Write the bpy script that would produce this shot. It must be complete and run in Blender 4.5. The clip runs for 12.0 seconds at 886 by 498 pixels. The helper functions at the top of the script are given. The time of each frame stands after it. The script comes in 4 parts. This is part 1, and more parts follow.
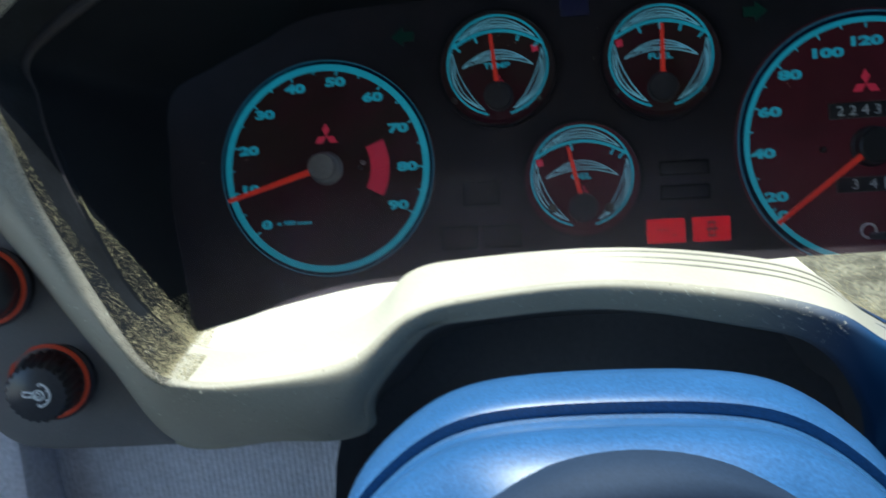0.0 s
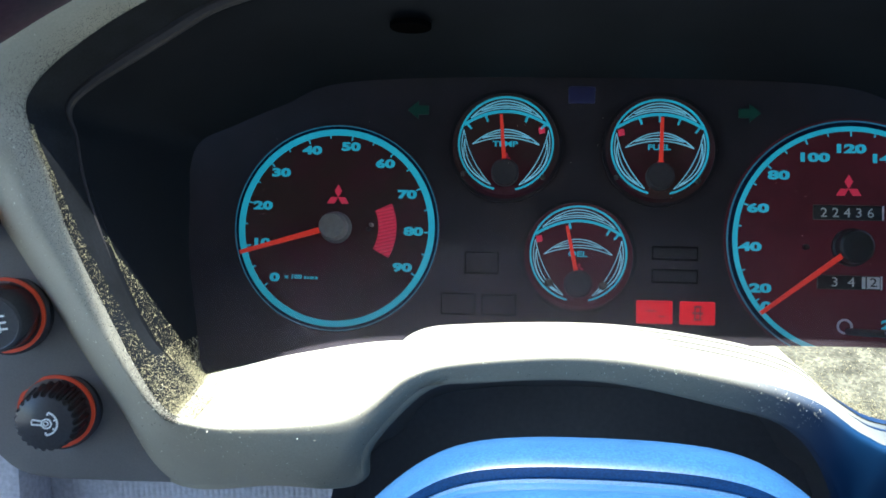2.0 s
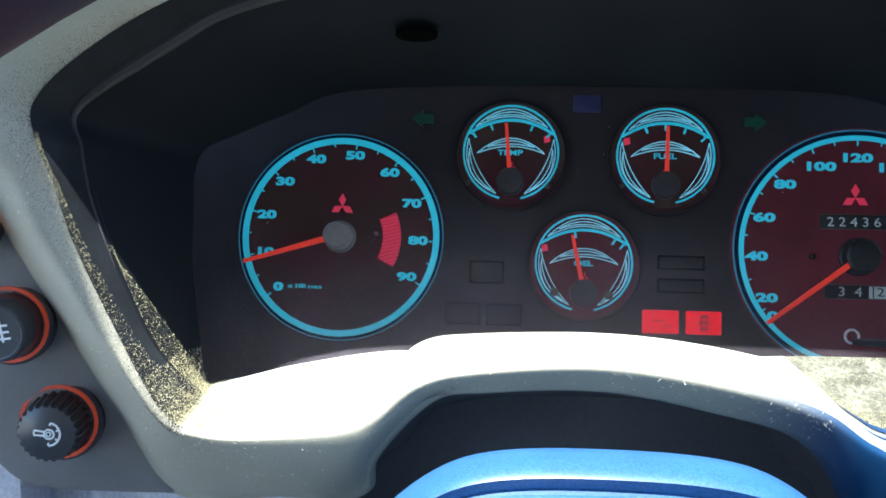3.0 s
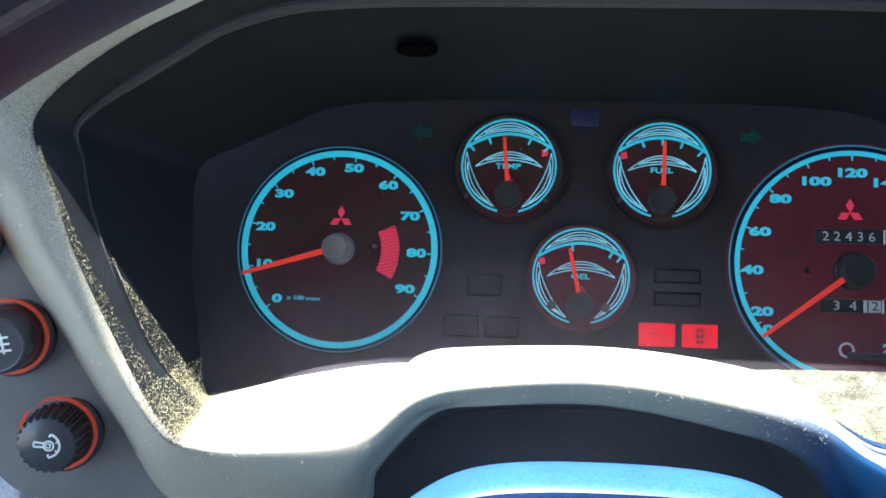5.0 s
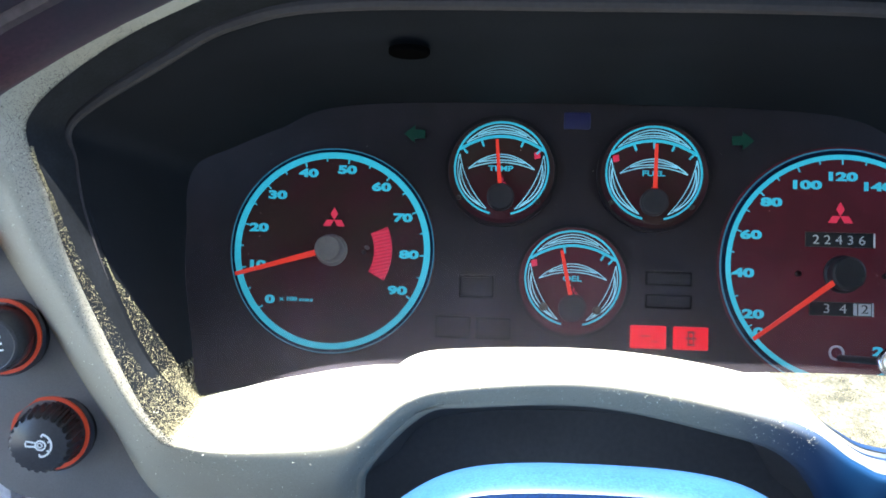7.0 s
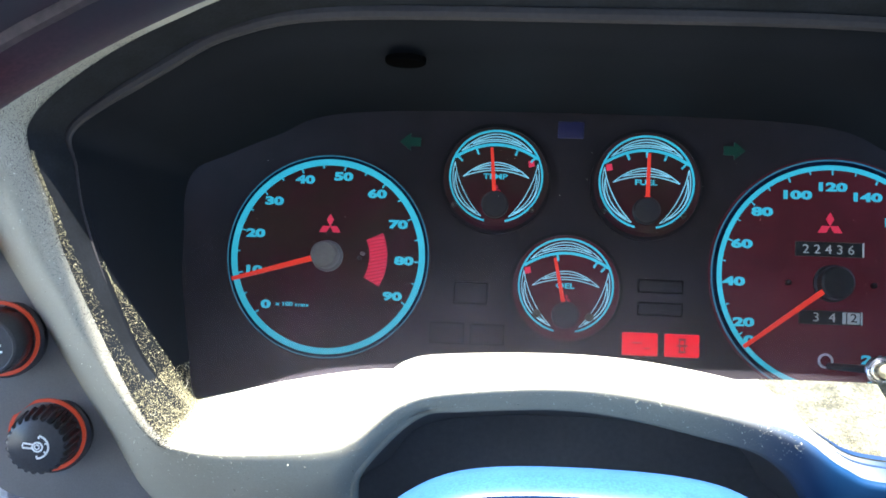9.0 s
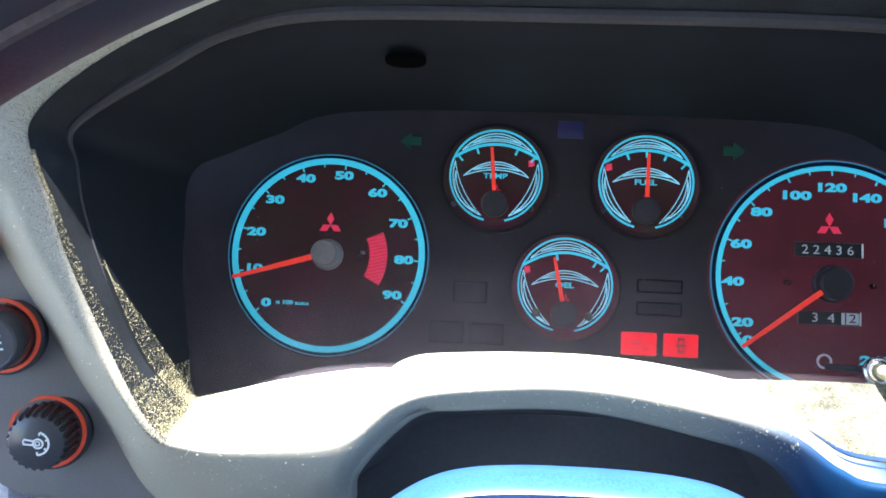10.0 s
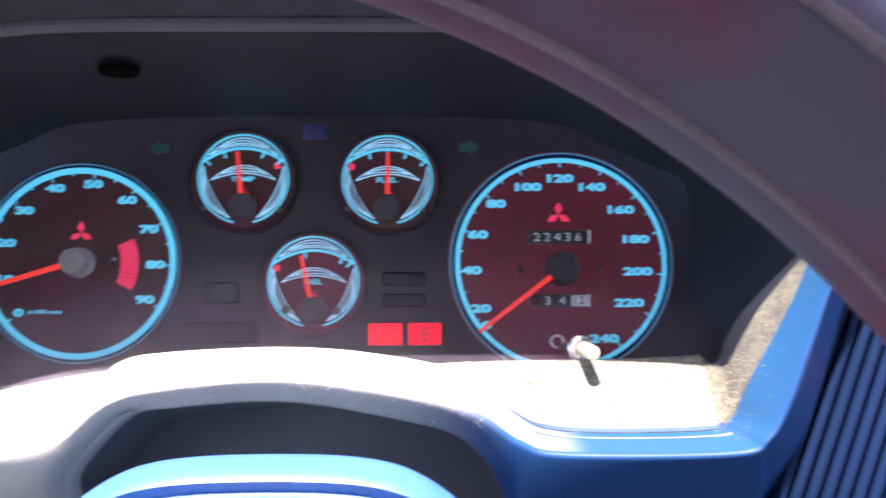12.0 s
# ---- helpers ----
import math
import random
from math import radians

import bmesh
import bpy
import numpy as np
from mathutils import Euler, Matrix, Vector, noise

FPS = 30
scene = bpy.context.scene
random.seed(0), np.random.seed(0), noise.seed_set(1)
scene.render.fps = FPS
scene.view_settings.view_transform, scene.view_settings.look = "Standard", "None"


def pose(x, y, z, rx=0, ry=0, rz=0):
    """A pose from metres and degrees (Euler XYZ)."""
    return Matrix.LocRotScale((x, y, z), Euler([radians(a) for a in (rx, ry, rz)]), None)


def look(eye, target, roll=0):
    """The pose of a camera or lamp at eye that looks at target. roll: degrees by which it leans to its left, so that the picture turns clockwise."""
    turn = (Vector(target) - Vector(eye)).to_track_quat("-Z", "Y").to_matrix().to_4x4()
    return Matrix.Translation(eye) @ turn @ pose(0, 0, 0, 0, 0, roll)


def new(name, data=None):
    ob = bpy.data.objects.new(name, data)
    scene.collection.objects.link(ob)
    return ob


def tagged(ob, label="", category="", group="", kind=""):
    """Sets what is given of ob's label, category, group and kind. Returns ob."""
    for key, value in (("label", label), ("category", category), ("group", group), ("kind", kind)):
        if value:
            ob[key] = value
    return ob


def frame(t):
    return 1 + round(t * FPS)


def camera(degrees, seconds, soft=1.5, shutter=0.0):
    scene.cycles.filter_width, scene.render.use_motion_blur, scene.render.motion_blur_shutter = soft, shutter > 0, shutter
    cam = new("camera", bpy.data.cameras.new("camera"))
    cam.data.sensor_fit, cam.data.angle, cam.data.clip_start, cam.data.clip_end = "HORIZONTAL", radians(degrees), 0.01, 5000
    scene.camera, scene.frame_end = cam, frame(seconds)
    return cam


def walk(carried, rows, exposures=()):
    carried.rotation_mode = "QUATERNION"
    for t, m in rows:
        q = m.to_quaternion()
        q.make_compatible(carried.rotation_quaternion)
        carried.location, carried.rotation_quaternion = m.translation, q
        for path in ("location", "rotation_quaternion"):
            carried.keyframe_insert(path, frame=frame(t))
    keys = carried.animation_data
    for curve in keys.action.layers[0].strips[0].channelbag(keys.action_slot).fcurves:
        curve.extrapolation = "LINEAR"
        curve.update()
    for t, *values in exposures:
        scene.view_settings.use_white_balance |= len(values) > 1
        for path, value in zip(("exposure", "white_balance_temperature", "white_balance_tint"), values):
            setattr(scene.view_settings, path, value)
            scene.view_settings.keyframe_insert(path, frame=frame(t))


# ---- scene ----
cam = camera(49.40, 12.0, soft=1.7, shutter=0.3)

# ---- the camera's way, laid out from the instrument face ----
PATH = [
    (0, (0.10330, -0.44432, -0.03785), (0.04691, 0.05258, -0.04063), -2.771),
    (0.3, (0.09588, -0.44974, -0.03626), (0.01310, 0.04322, -0.02104), -2.093),
    (0.5, (0.09075, -0.45298, -0.03418), (0.00347, 0.03939, -0.02541), -1.295),
    (0.8, (0.09480, -0.45779, -0.03529), (0.01531, 0.03540, -0.01249), -0.337),
    (1, (0.09757, -0.45477, -0.03496), (0.03354, 0.04085, -0.01692), 1.137),
    (1.5, (0.09677, -0.46517, -0.03445), (0.04856, 0.03151, -0.00286), 0.971),
    (2, (0.09484, -0.46655, -0.03795), (0.05017, 0.03053, -0.00737), 1.653),
    (2.5, (0.09233, -0.46482, -0.03775), (0.04674, 0.03190, -0.00312), 1.882),
    (3, (0.09181, -0.46442, -0.03779), (0.04761, 0.03238, -0.00254), 1.694),
    (5, (0.08984, -0.46745, -0.03613), (0.04879, 0.02926, 0.00368), 1.882),
    (5.5, (0.09002, -0.46705, -0.03751), (0.04997, 0.02976, 0.00210), 1.942),
    (6, (0.09026, -0.46807, -0.03769), (0.05100, 0.02860, 0.00426), 1.798),
    (6.5, (0.09118, -0.46814, -0.03759), (0.05349, 0.02877, 0.00302), 1.778),
    (7, (0.09181, -0.46902, -0.03597), (0.05267, 0.02779, 0.00457), 2.093),
    (9, (0.09248, -0.47401, -0.03708), (0.05568, 0.02259, 0.00773), 2.485),
    (9.5, (0.09384, -0.47396, -0.03720), (0.05663, 0.02265, 0.00720), 2.532),
    (10, (0.09493, -0.47534, -0.03676), (0.05577, 0.02117, 0.00712), 2.708),
    (10.5, (0.09747, -0.47499, -0.03460), (0.05882, 0.02171, 0.00758), 2.902),
    (11, (0.10072, -0.48112, -0.03112), (0.06021, 0.01524, 0.01326), 2.768),
    (11.2, (0.11089, -0.48233, -0.03234), (0.07746, 0.01451, 0.01250), 2.924),
    (11.5, (0.13370, -0.48735, -0.03691), (0.11041, 0.01009, 0.00755), 1.875),
    (11.8, (0.15655, -0.49264, -0.03621), (0.14529, 0.00549, 0.00487), 0.947),
    (12, (0.17292, -0.49167, -0.03699), (0.18438, 0.00617, 0.00689), -0.361),
]
# The dashboard leans back by 30 degrees; everything on it is laid out in its own frame (x right, y away, z up the face).
DASH = pose(0, 0, 1.15, -30, 0, 0)
walk(cam, [(t, DASH @ look(eye, target, roll)) for t, eye, target, roll in PATH],
     [(0, 0.85, 5800, 1), (0.6, 1.0, 5800, 0), (1.5, 1.55, 5800, 3), (3, 2.1, 5850, 4), (7, 2.52, 6050, 8), (10.5, 2.75, 6050, 12), (12, 3.0, 6350, 33)])

# ---- light ----
SUN_WAY = (DASH.to_3x3() @ Vector((-0.125, -0.482, 1.0))).normalized()
world = bpy.data.worlds.new("world")
scene.world = world
world.use_nodes = True
sky = world.node_tree.nodes.new("ShaderNodeTexSky")
sky.sky_type, sky.sun_disc = "NISHITA", False
sky.sun_elevation = math.asin(SUN_WAY.z)
sky.sun_rotation = math.atan2(SUN_WAY.x, SUN_WAY.y)
background = world.node_tree.nodes["Background"]
background.inputs["Strength"].default_value = 0.20
world.node_tree.links.new(sky.outputs["Color"], background.inputs["Color"])
sun_data = bpy.data.lights.new("sun", "SUN")
sun_data.energy, sun_data.angle, sun_data.color = 5.0, radians(0.5), (1.0, 0.95, 0.86)
sun = new("sun", sun_data)
sun.matrix_world = look(SUN_WAY * 5, (0, 0, 0))


# ---- materials ----
def material(name, color, rough=0.5, metal=0.0, grain=0.0, grain_size=400.0, stain=0.15, stain_size=18.0, bump=0.0, glow=0.0, tint=None, spec=0.5):
    """A plastic, metal or paint with stains at a coarse scale and grain at a fine one."""
    mat = bpy.data.materials.new(name)
    mat.use_nodes = True
    nodes, links = mat.node_tree.nodes, mat.node_tree.links
    shader = nodes["Principled BSDF"]
    shader.inputs["Roughness"].default_value = rough
    shader.inputs["Metallic"].default_value = metal
    shader.inputs["Specular IOR Level"].default_value = spec
    where = nodes.new("ShaderNodeTexCoord")
    coarse = nodes.new("ShaderNodeTexNoise")
    coarse.inputs["Scale"].default_value, coarse.inputs["Detail"].default_value = stain_size, 5
    fine = nodes.new("ShaderNodeTexNoise")
    fine.inputs["Scale"].default_value, fine.inputs["Detail"].default_value = grain_size, 3
    links.new(where.outputs["Object"], coarse.inputs["Vector"])
    links.new(where.outputs["Object"], fine.inputs["Vector"])
    ramp = nodes.new("ShaderNodeMapRange")
    ramp.inputs["From Min"].default_value, ramp.inputs["From Max"].default_value = 0.3, 0.7
    ramp.inputs["To Min"].default_value, ramp.inputs["To Max"].default_value = 1 - stain, 1 + stain
    links.new(coarse.outputs["Fac"], ramp.inputs["Value"])
    speck = nodes.new("ShaderNodeMapRange")
    speck.inputs["From Min"].default_value, speck.inputs["From Max"].default_value = 0.3, 0.7
    speck.inputs["To Min"].default_value, speck.inputs["To Max"].default_value = 1 - grain, 1 + grain
    links.new(fine.outputs["Fac"], speck.inputs["Value"])
    both = nodes.new("ShaderNodeMath")
    both.operation = "MULTIPLY"
    links.new(ramp.outputs["Result"], both.inputs[0])
    links.new(speck.outputs["Result"], both.inputs[1])
    paint = nodes.new("ShaderNodeVectorMath")
    paint.operation = "SCALE"
    paint.inputs[0].default_value = color
    links.new(both.outputs["Value"], paint.inputs["Scale"])
    links.new(paint.outputs["Vector"], shader.inputs["Base Color"])
    if bump:
        relief = nodes.new("ShaderNodeBump")
        relief.inputs["Strength"].default_value, relief.inputs["Distance"].default_value = bump, 0.0006
        links.new(fine.outputs["Fac"], relief.inputs["Height"])
        links.new(relief.outputs["Normal"], shader.inputs["Normal"])
    if glow:
        shader.inputs["Emission Color"].default_value = (*(tint or color), 1)
        shader.inputs["Emission Strength"].default_value = glow
    return mat


PLASTIC = material("grey_plastic", (0.15, 0.146, 0.122), 0.5, grain=0.05, grain_size=1500, bump=0.05)
# Dusty plastic, lightened beyond its dust so the ledge reads as sun glare.
DUSTY_SUNLIT = material("dusty_sunlit_plastic", (0.56, 0.54, 0.45), 0.8, grain=0.12, grain_size=2200, stain=0.12, stain_size=60, bump=0.1)
# Blue sky light on the far-side plastic is put into this base colour.
SKY_NAVY = material("sky_blue_plastic", (0.013, 0.037, 0.098), 0.34, grain=0.06, grain_size=1500, bump=0.05)
NAVY_DARK = material("navy_plastic", (0.004, 0.011, 0.032), 0.5, grain=0.1, grain_size=1500, bump=0.05, spec=0.05)
THROAT = material("charcoal_plastic", (0.085, 0.080, 0.082), 0.6, grain=0.1)
PANEL = material("dark_grey_plastic", (0.215, 0.205, 0.205), 0.55, grain=0.08, grain_size=1800, bump=0.06)
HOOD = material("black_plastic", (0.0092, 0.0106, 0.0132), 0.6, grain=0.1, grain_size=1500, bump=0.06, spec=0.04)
PAD = material("soft_black_pad", (0.03, 0.028, 0.03), 0.7, grain=0.3, grain_size=300, bump=0.5)
LOWER = material("ribbed_grey_vinyl", (0.60, 0.59, 0.64), 0.6, grain=0.15, grain_size=500, bump=0.4)
SHROUD = material("column_plastic", (0.027, 0.085, 0.200), 0.36, grain=0.24, grain_size=1100, stain=0.08, stain_size=60, bump=0.08, spec=0.35)
COLLAR = material("blue_grey_collar", (0.019, 0.032, 0.058), 0.65, spec=0.12, grain=0.1, grain_size=1100, bump=0.05)
FACE = material("instrument_face", (0.0215, 0.0170, 0.0192), 0.65, spec=0.2, grain=0.2, grain_size=1500, stain=0.2, stain_size=40)
def dial_material(name, dark, red, glow, first=0.38, last=0.62):
    """A printed maroon dial with dark blots; olive ones paint in reflections."""
    mat = material(name, red, 0.55, spec=0.2, grain=0.2, grain_size=1500, stain=0.2, stain_size=45, glow=glow, tint=(1.0, 0.14, 0.24))
    nodes, links = mat.node_tree.nodes, mat.node_tree.links
    where, blot, spread, mix = (nodes.new("ShaderNode" + n) for n in ("TexCoord", "TexNoise", "MapRange", "Mix"))
    blot.inputs["Scale"].default_value, blot.inputs["Detail"].default_value = 24, 3
    spread.inputs["From Min"].default_value, spread.inputs["From Max"].default_value = first, last
    mix.data_type = "RGBA"
    links.new(where.outputs["Object"], blot.inputs["Vector"])
    links.new(blot.outputs["Fac"], spread.inputs["Value"])
    links.new(spread.outputs["Result"], mix.inputs["Factor"])
    shader = nodes["Principled BSDF"]
    mix.inputs["A"].default_value = (*dark, 1)
    links.new(shader.inputs["Base Color"].links[0].from_socket, mix.inputs["B"])
    links.new(mix.outputs["Result"], shader.inputs["Base Color"])
    return mat


DIAL_RED = dial_material("backlit_maroon_dial", (0.011, 0.004, 0.0055), (0.036, 0.005, 0.010), 0.007)
DIAL = dial_material("olive_reflection_dial", (0.018, 0.0160, 0.0100), (0.034, 0.0065, 0.0120), 0.002, 0.42, 0.66)
CYAN = material("cyan_print", (0.05, 0.36, 0.46), 0.6, grain=0.06, glow=0.085, tint=(0.055, 0.62, 0.80), stain=0.08)
PALE = material("pale_cyan_print", (0.30, 0.56, 0.66), 0.6, glow=0.07, tint=(0.24, 0.74, 0.92))
OUTLINE = material("dim_blue_print", (0.03, 0.16, 0.24), 0.6, glow=0.03, tint=(0.05, 0.50, 0.75))
RED_DEEP = material("deep_red_print", (0.26, 0.014, 0.035), 0.6, glow=0.045, tint=(0.9, 0.02, 0.09))
RED = material("red_print", (0.42, 0.025, 0.05), 0.6, glow=0.085, tint=(0.9, 0.03, 0.10))
NEEDLE = material("orange_red_needle", (0.55, 0.030, 0.02), 0.5, spec=0.2, glow=0.075, tint=(1.0, 0.06, 0.03))
LAMP = material("lit_red_lens", (0.35, 0.006, 0.012), 0.5, spec=0.2, glow=0.15, tint=(1.0, 0.006, 0.02), grain=0.1)
LAMP_DARK = material("dark_red_symbol", (0.12, 0.01, 0.012), 0.5)
LIP_BLACK = material("dusty_black_plastic", (0.010, 0.0115, 0.014), 0.7, grain=0.2, grain_size=900, stain=0.3, stain_size=80, bump=0.1, spec=0.15)
CAKED = material("caked_yellow_dust", (0.047, 0.046, 0.030), 0.9, grain=0.6, grain_size=900, stain=0.4, stain_size=120, bump=0.4)
FAR_DUST_DIM = material("cream_dust_half_lit", (0.115, 0.112, 0.084), 0.9, grain=0.55, grain_size=700, stain=0.55, stain_size=110, bump=0.3)
BEAD_BLACK = material("greyish_black_plastic", (0.034, 0.031, 0.033), 0.6, grain=0.1, spec=0.2)
HOLE = material("black_hole_disc", (0.002, 0.002, 0.002), 0.9, spec=0.0)
RIM_BLACK = material("gauge_rim_black", (0.008, 0.006, 0.007), 0.6, spec=0.2)
CAP = material("hub_plastic", (0.17, 0.165, 0.16), 0.4, grain=0.1)
KNOB = material("knob_black", (0.048, 0.049, 0.056), 0.25, grain=0.1, grain_size=1200)
RING = material("red_ring", (0.40, 0.05, 0.025), 0.4, glow=0.035, tint=(1.0, 0.12, 0.04))
RING_LIT = material("lit_orange_ring", (0.6, 0.13, 0.03), 0.4, glow=0.25, tint=(1.0, 0.25, 0.04))
WHITE = material("white_print", (0.75, 0.77, 0.77), 0.6, grain=0.05)
DIGIT = material("grey_white_print", (0.72, 0.72, 0.70), 0.6)
PANE = material("dark_window_pane", (0.0155, 0.0122, 0.0140), 0.6, spec=0.15, grain=0.15, grain_size=1500)
DRUM = material("black_drum", (0.012, 0.012, 0.012), 0.5)
IVORY = material("ivory_cap", (0.40, 0.36, 0.24), 0.4, grain=0.1)
CHROME = material("bright_steel", (0.7, 0.7, 0.7), 0.2, metal=1.0)
SCREW = material("dark_screw", (0.10, 0.09, 0.08), 0.4, metal=0.8)
RIM_GLINT = material("brown_rim_glint", (0.070, 0.048, 0.048), 0.5, grain=0.2, grain_size=900, bump=0.2)
GREEN = material("green_lens", (0.008, 0.055, 0.034), 0.5, spec=0.2)
BLUE = material("blue_lens", (0.010, 0.010, 0.055), 0.4)
BLANK = material("smoked_window", (0.0012, 0.0011, 0.0015), 0.8, spec=0.0)
CABIN = material("cab_lining", (0.27, 0.27, 0.262), 0.8, grain=0.1)
PALE_GROUND = material("pale_bounce_ground", (0.30, 0.29, 0.26), 0.9, grain=0.3, grain_size=60)
SLAT = material("pale_slat", (0.45, 0.44, 0.42), 0.4, grain=0.1)
HOTRED = material("red_button", (0.5, 0.03, 0.05), 0.4, glow=0.1, tint=(1.0, 0.05, 0.08))


def clear_cover():
    """Clear acrylic: what lies behind shows through, with a faint gloss."""
    mat = bpy.data.materials.new("clear_acrylic")
    mat.use_nodes = True
    nodes, links = mat.node_tree.nodes, mat.node_tree.links
    nodes.remove(nodes["Principled BSDF"])
    clear, gloss, mix, edge = (nodes.new("ShaderNode" + n) for n in ("BsdfTransparent", "BsdfGlossy", "MixShader", "Fresnel"))
    clear.inputs["Color"].default_value = (0.95, 0.95, 0.95, 1)
    gloss.inputs["Roughness"].default_value = 0.11
    edge.inputs["IOR"].default_value = 1.22
    links.new(edge.outputs["Fac"], mix.inputs["Fac"])
    links.new(clear.outputs["BSDF"], mix.inputs[1])
    links.new(gloss.outputs["BSDF"], mix.inputs[2])
    haze, veil = nodes.new("ShaderNodeBsdfDiffuse"), nodes.new("ShaderNodeMixShader")
    haze.inputs["Color"].default_value = (0.52, 0.46, 0.55, 1)
    # dust haze that also paints in the ledge's glow, strongest low and left
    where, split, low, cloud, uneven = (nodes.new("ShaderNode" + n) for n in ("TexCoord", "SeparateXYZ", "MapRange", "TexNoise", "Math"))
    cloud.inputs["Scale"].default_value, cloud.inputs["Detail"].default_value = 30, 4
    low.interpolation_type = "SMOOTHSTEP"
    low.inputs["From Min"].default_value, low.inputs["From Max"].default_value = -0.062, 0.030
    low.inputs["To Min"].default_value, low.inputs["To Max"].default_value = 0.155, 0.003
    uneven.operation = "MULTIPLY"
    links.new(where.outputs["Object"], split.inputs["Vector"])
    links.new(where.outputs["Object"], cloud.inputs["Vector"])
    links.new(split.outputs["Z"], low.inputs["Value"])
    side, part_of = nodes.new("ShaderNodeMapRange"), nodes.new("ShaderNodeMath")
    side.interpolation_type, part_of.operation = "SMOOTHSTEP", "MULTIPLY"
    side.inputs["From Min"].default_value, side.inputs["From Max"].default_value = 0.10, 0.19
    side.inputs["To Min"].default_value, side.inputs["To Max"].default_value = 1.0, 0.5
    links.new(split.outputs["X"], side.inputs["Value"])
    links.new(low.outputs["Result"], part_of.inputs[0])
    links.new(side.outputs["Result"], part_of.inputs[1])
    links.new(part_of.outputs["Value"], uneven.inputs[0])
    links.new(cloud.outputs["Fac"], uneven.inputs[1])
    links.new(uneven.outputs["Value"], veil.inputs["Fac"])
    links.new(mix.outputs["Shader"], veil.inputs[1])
    links.new(haze.outputs["BSDF"], veil.inputs[2])
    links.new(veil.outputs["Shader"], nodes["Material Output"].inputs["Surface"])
    return mat


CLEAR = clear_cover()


def sky_tint_plastic(name, grey_color, blue_color, first, last):
    """Grey plastic with the sky's blue reflection put into its colour along the bezel."""
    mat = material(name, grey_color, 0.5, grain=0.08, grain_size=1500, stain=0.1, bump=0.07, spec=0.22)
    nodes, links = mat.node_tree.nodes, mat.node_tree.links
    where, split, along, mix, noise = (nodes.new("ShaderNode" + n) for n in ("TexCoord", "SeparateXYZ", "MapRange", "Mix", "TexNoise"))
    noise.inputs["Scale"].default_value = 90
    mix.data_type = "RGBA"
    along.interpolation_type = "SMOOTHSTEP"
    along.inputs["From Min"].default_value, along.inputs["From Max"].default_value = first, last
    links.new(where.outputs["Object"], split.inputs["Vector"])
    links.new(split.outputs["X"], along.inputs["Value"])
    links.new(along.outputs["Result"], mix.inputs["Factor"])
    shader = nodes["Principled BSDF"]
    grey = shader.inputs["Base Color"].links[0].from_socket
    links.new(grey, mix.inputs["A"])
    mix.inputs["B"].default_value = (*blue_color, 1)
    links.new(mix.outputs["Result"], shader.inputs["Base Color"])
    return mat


def flake_material(name, color):
    """Dust whose flakes differ from one to the next."""
    mat = material(name, color, 0.85)
    nodes, links = mat.node_tree.nodes, mat.node_tree.links
    island, spread, tone = (nodes.new("ShaderNode" + n) for n in ("NewGeometry", "MapRange", "VectorMath"))
    spread.inputs["To Min"].default_value, spread.inputs["To Max"].default_value = 0.06, 1.7
    tone.operation = "SCALE"
    tone.inputs[0].default_value = color
    links.new(island.outputs["Random Per Island"], spread.inputs["Value"])
    links.new(spread.outputs["Result"], tone.inputs["Scale"])
    links.new(tone.outputs["Vector"], nodes["Principled BSDF"].inputs["Base Color"])
    return mat


def blotched_leather():
    """Dark grey leather with burgundy blots that partly paint in a red glare."""
    mat = dial_material("blotched_dark_leather", (0.042, 0.038, 0.047), (0.062, 0.023, 0.031), 0.0)
    shader = mat.node_tree.nodes["Principled BSDF"]
    shader.inputs["Roughness"].default_value, shader.inputs["Specular IOR Level"].default_value = 0.7, 0.15
    noise_node = next(n for n in mat.node_tree.nodes if n.type == "TEX_NOISE" and abs(n.inputs["Scale"].default_value - 24) < 0.1)
    noise_node.inputs["Scale"].default_value = 38
    return mat


LEATHER = blotched_leather()
# The blue end colours stand for sky light on the far side.
SKY_TINTED = sky_tint_plastic("grey_to_sky_blue_plastic", (0.305, 0.285, 0.225), (0.006, 0.036, 0.100), 0.148, 0.208)
# The lip's grey is raised as well, for the sun's glare on it.
SKY_TINTED_DUSTY = sky_tint_plastic("dusty_grey_to_sky_blue_plastic", (0.40, 0.385, 0.315), (0.006, 0.040, 0.090), 0.192, 0.240)
DUST = flake_material("golden_dust", (0.30, 0.27, 0.16))
LINT = flake_material("pale_lint", (0.55, 0.53, 0.42))


# ---- building helpers ----
def mesh_of(name, bm, mat, smooth=True):
    bmesh.ops.recalc_face_normals(bm, faces=bm.faces)
    data = bpy.data.meshes.new(name)
    bm.to_mesh(data)
    bm.free()
    data.materials.append(mat)
    if smooth:
        data.shade_smooth()
        data.set_sharp_from_angle(angle=radians(35))
    return data


def part(name, bm, mat, parent, label="", smooth=True):
    ob = new(name, mesh_of(name, bm, mat, smooth))
    ob.parent = parent
    if label:
        tagged(ob, label)
    return ob


def thing(name, m, label, category, group="", kind=""):
    ob = new(name)
    ob.empty_display_size = 0.02
    ob.matrix_basis = DASH @ m
    return tagged(ob, label, category, group, kind)


def solid(name, bm, mat, label, category, kind="", m=None):
    """A thing of one mesh, laid out in the dashboard's frame."""
    ob = new(name, mesh_of(name, bm, mat))
    ob.matrix_basis = DASH if m is None else m
    return tagged(ob, label, category, "", kind)


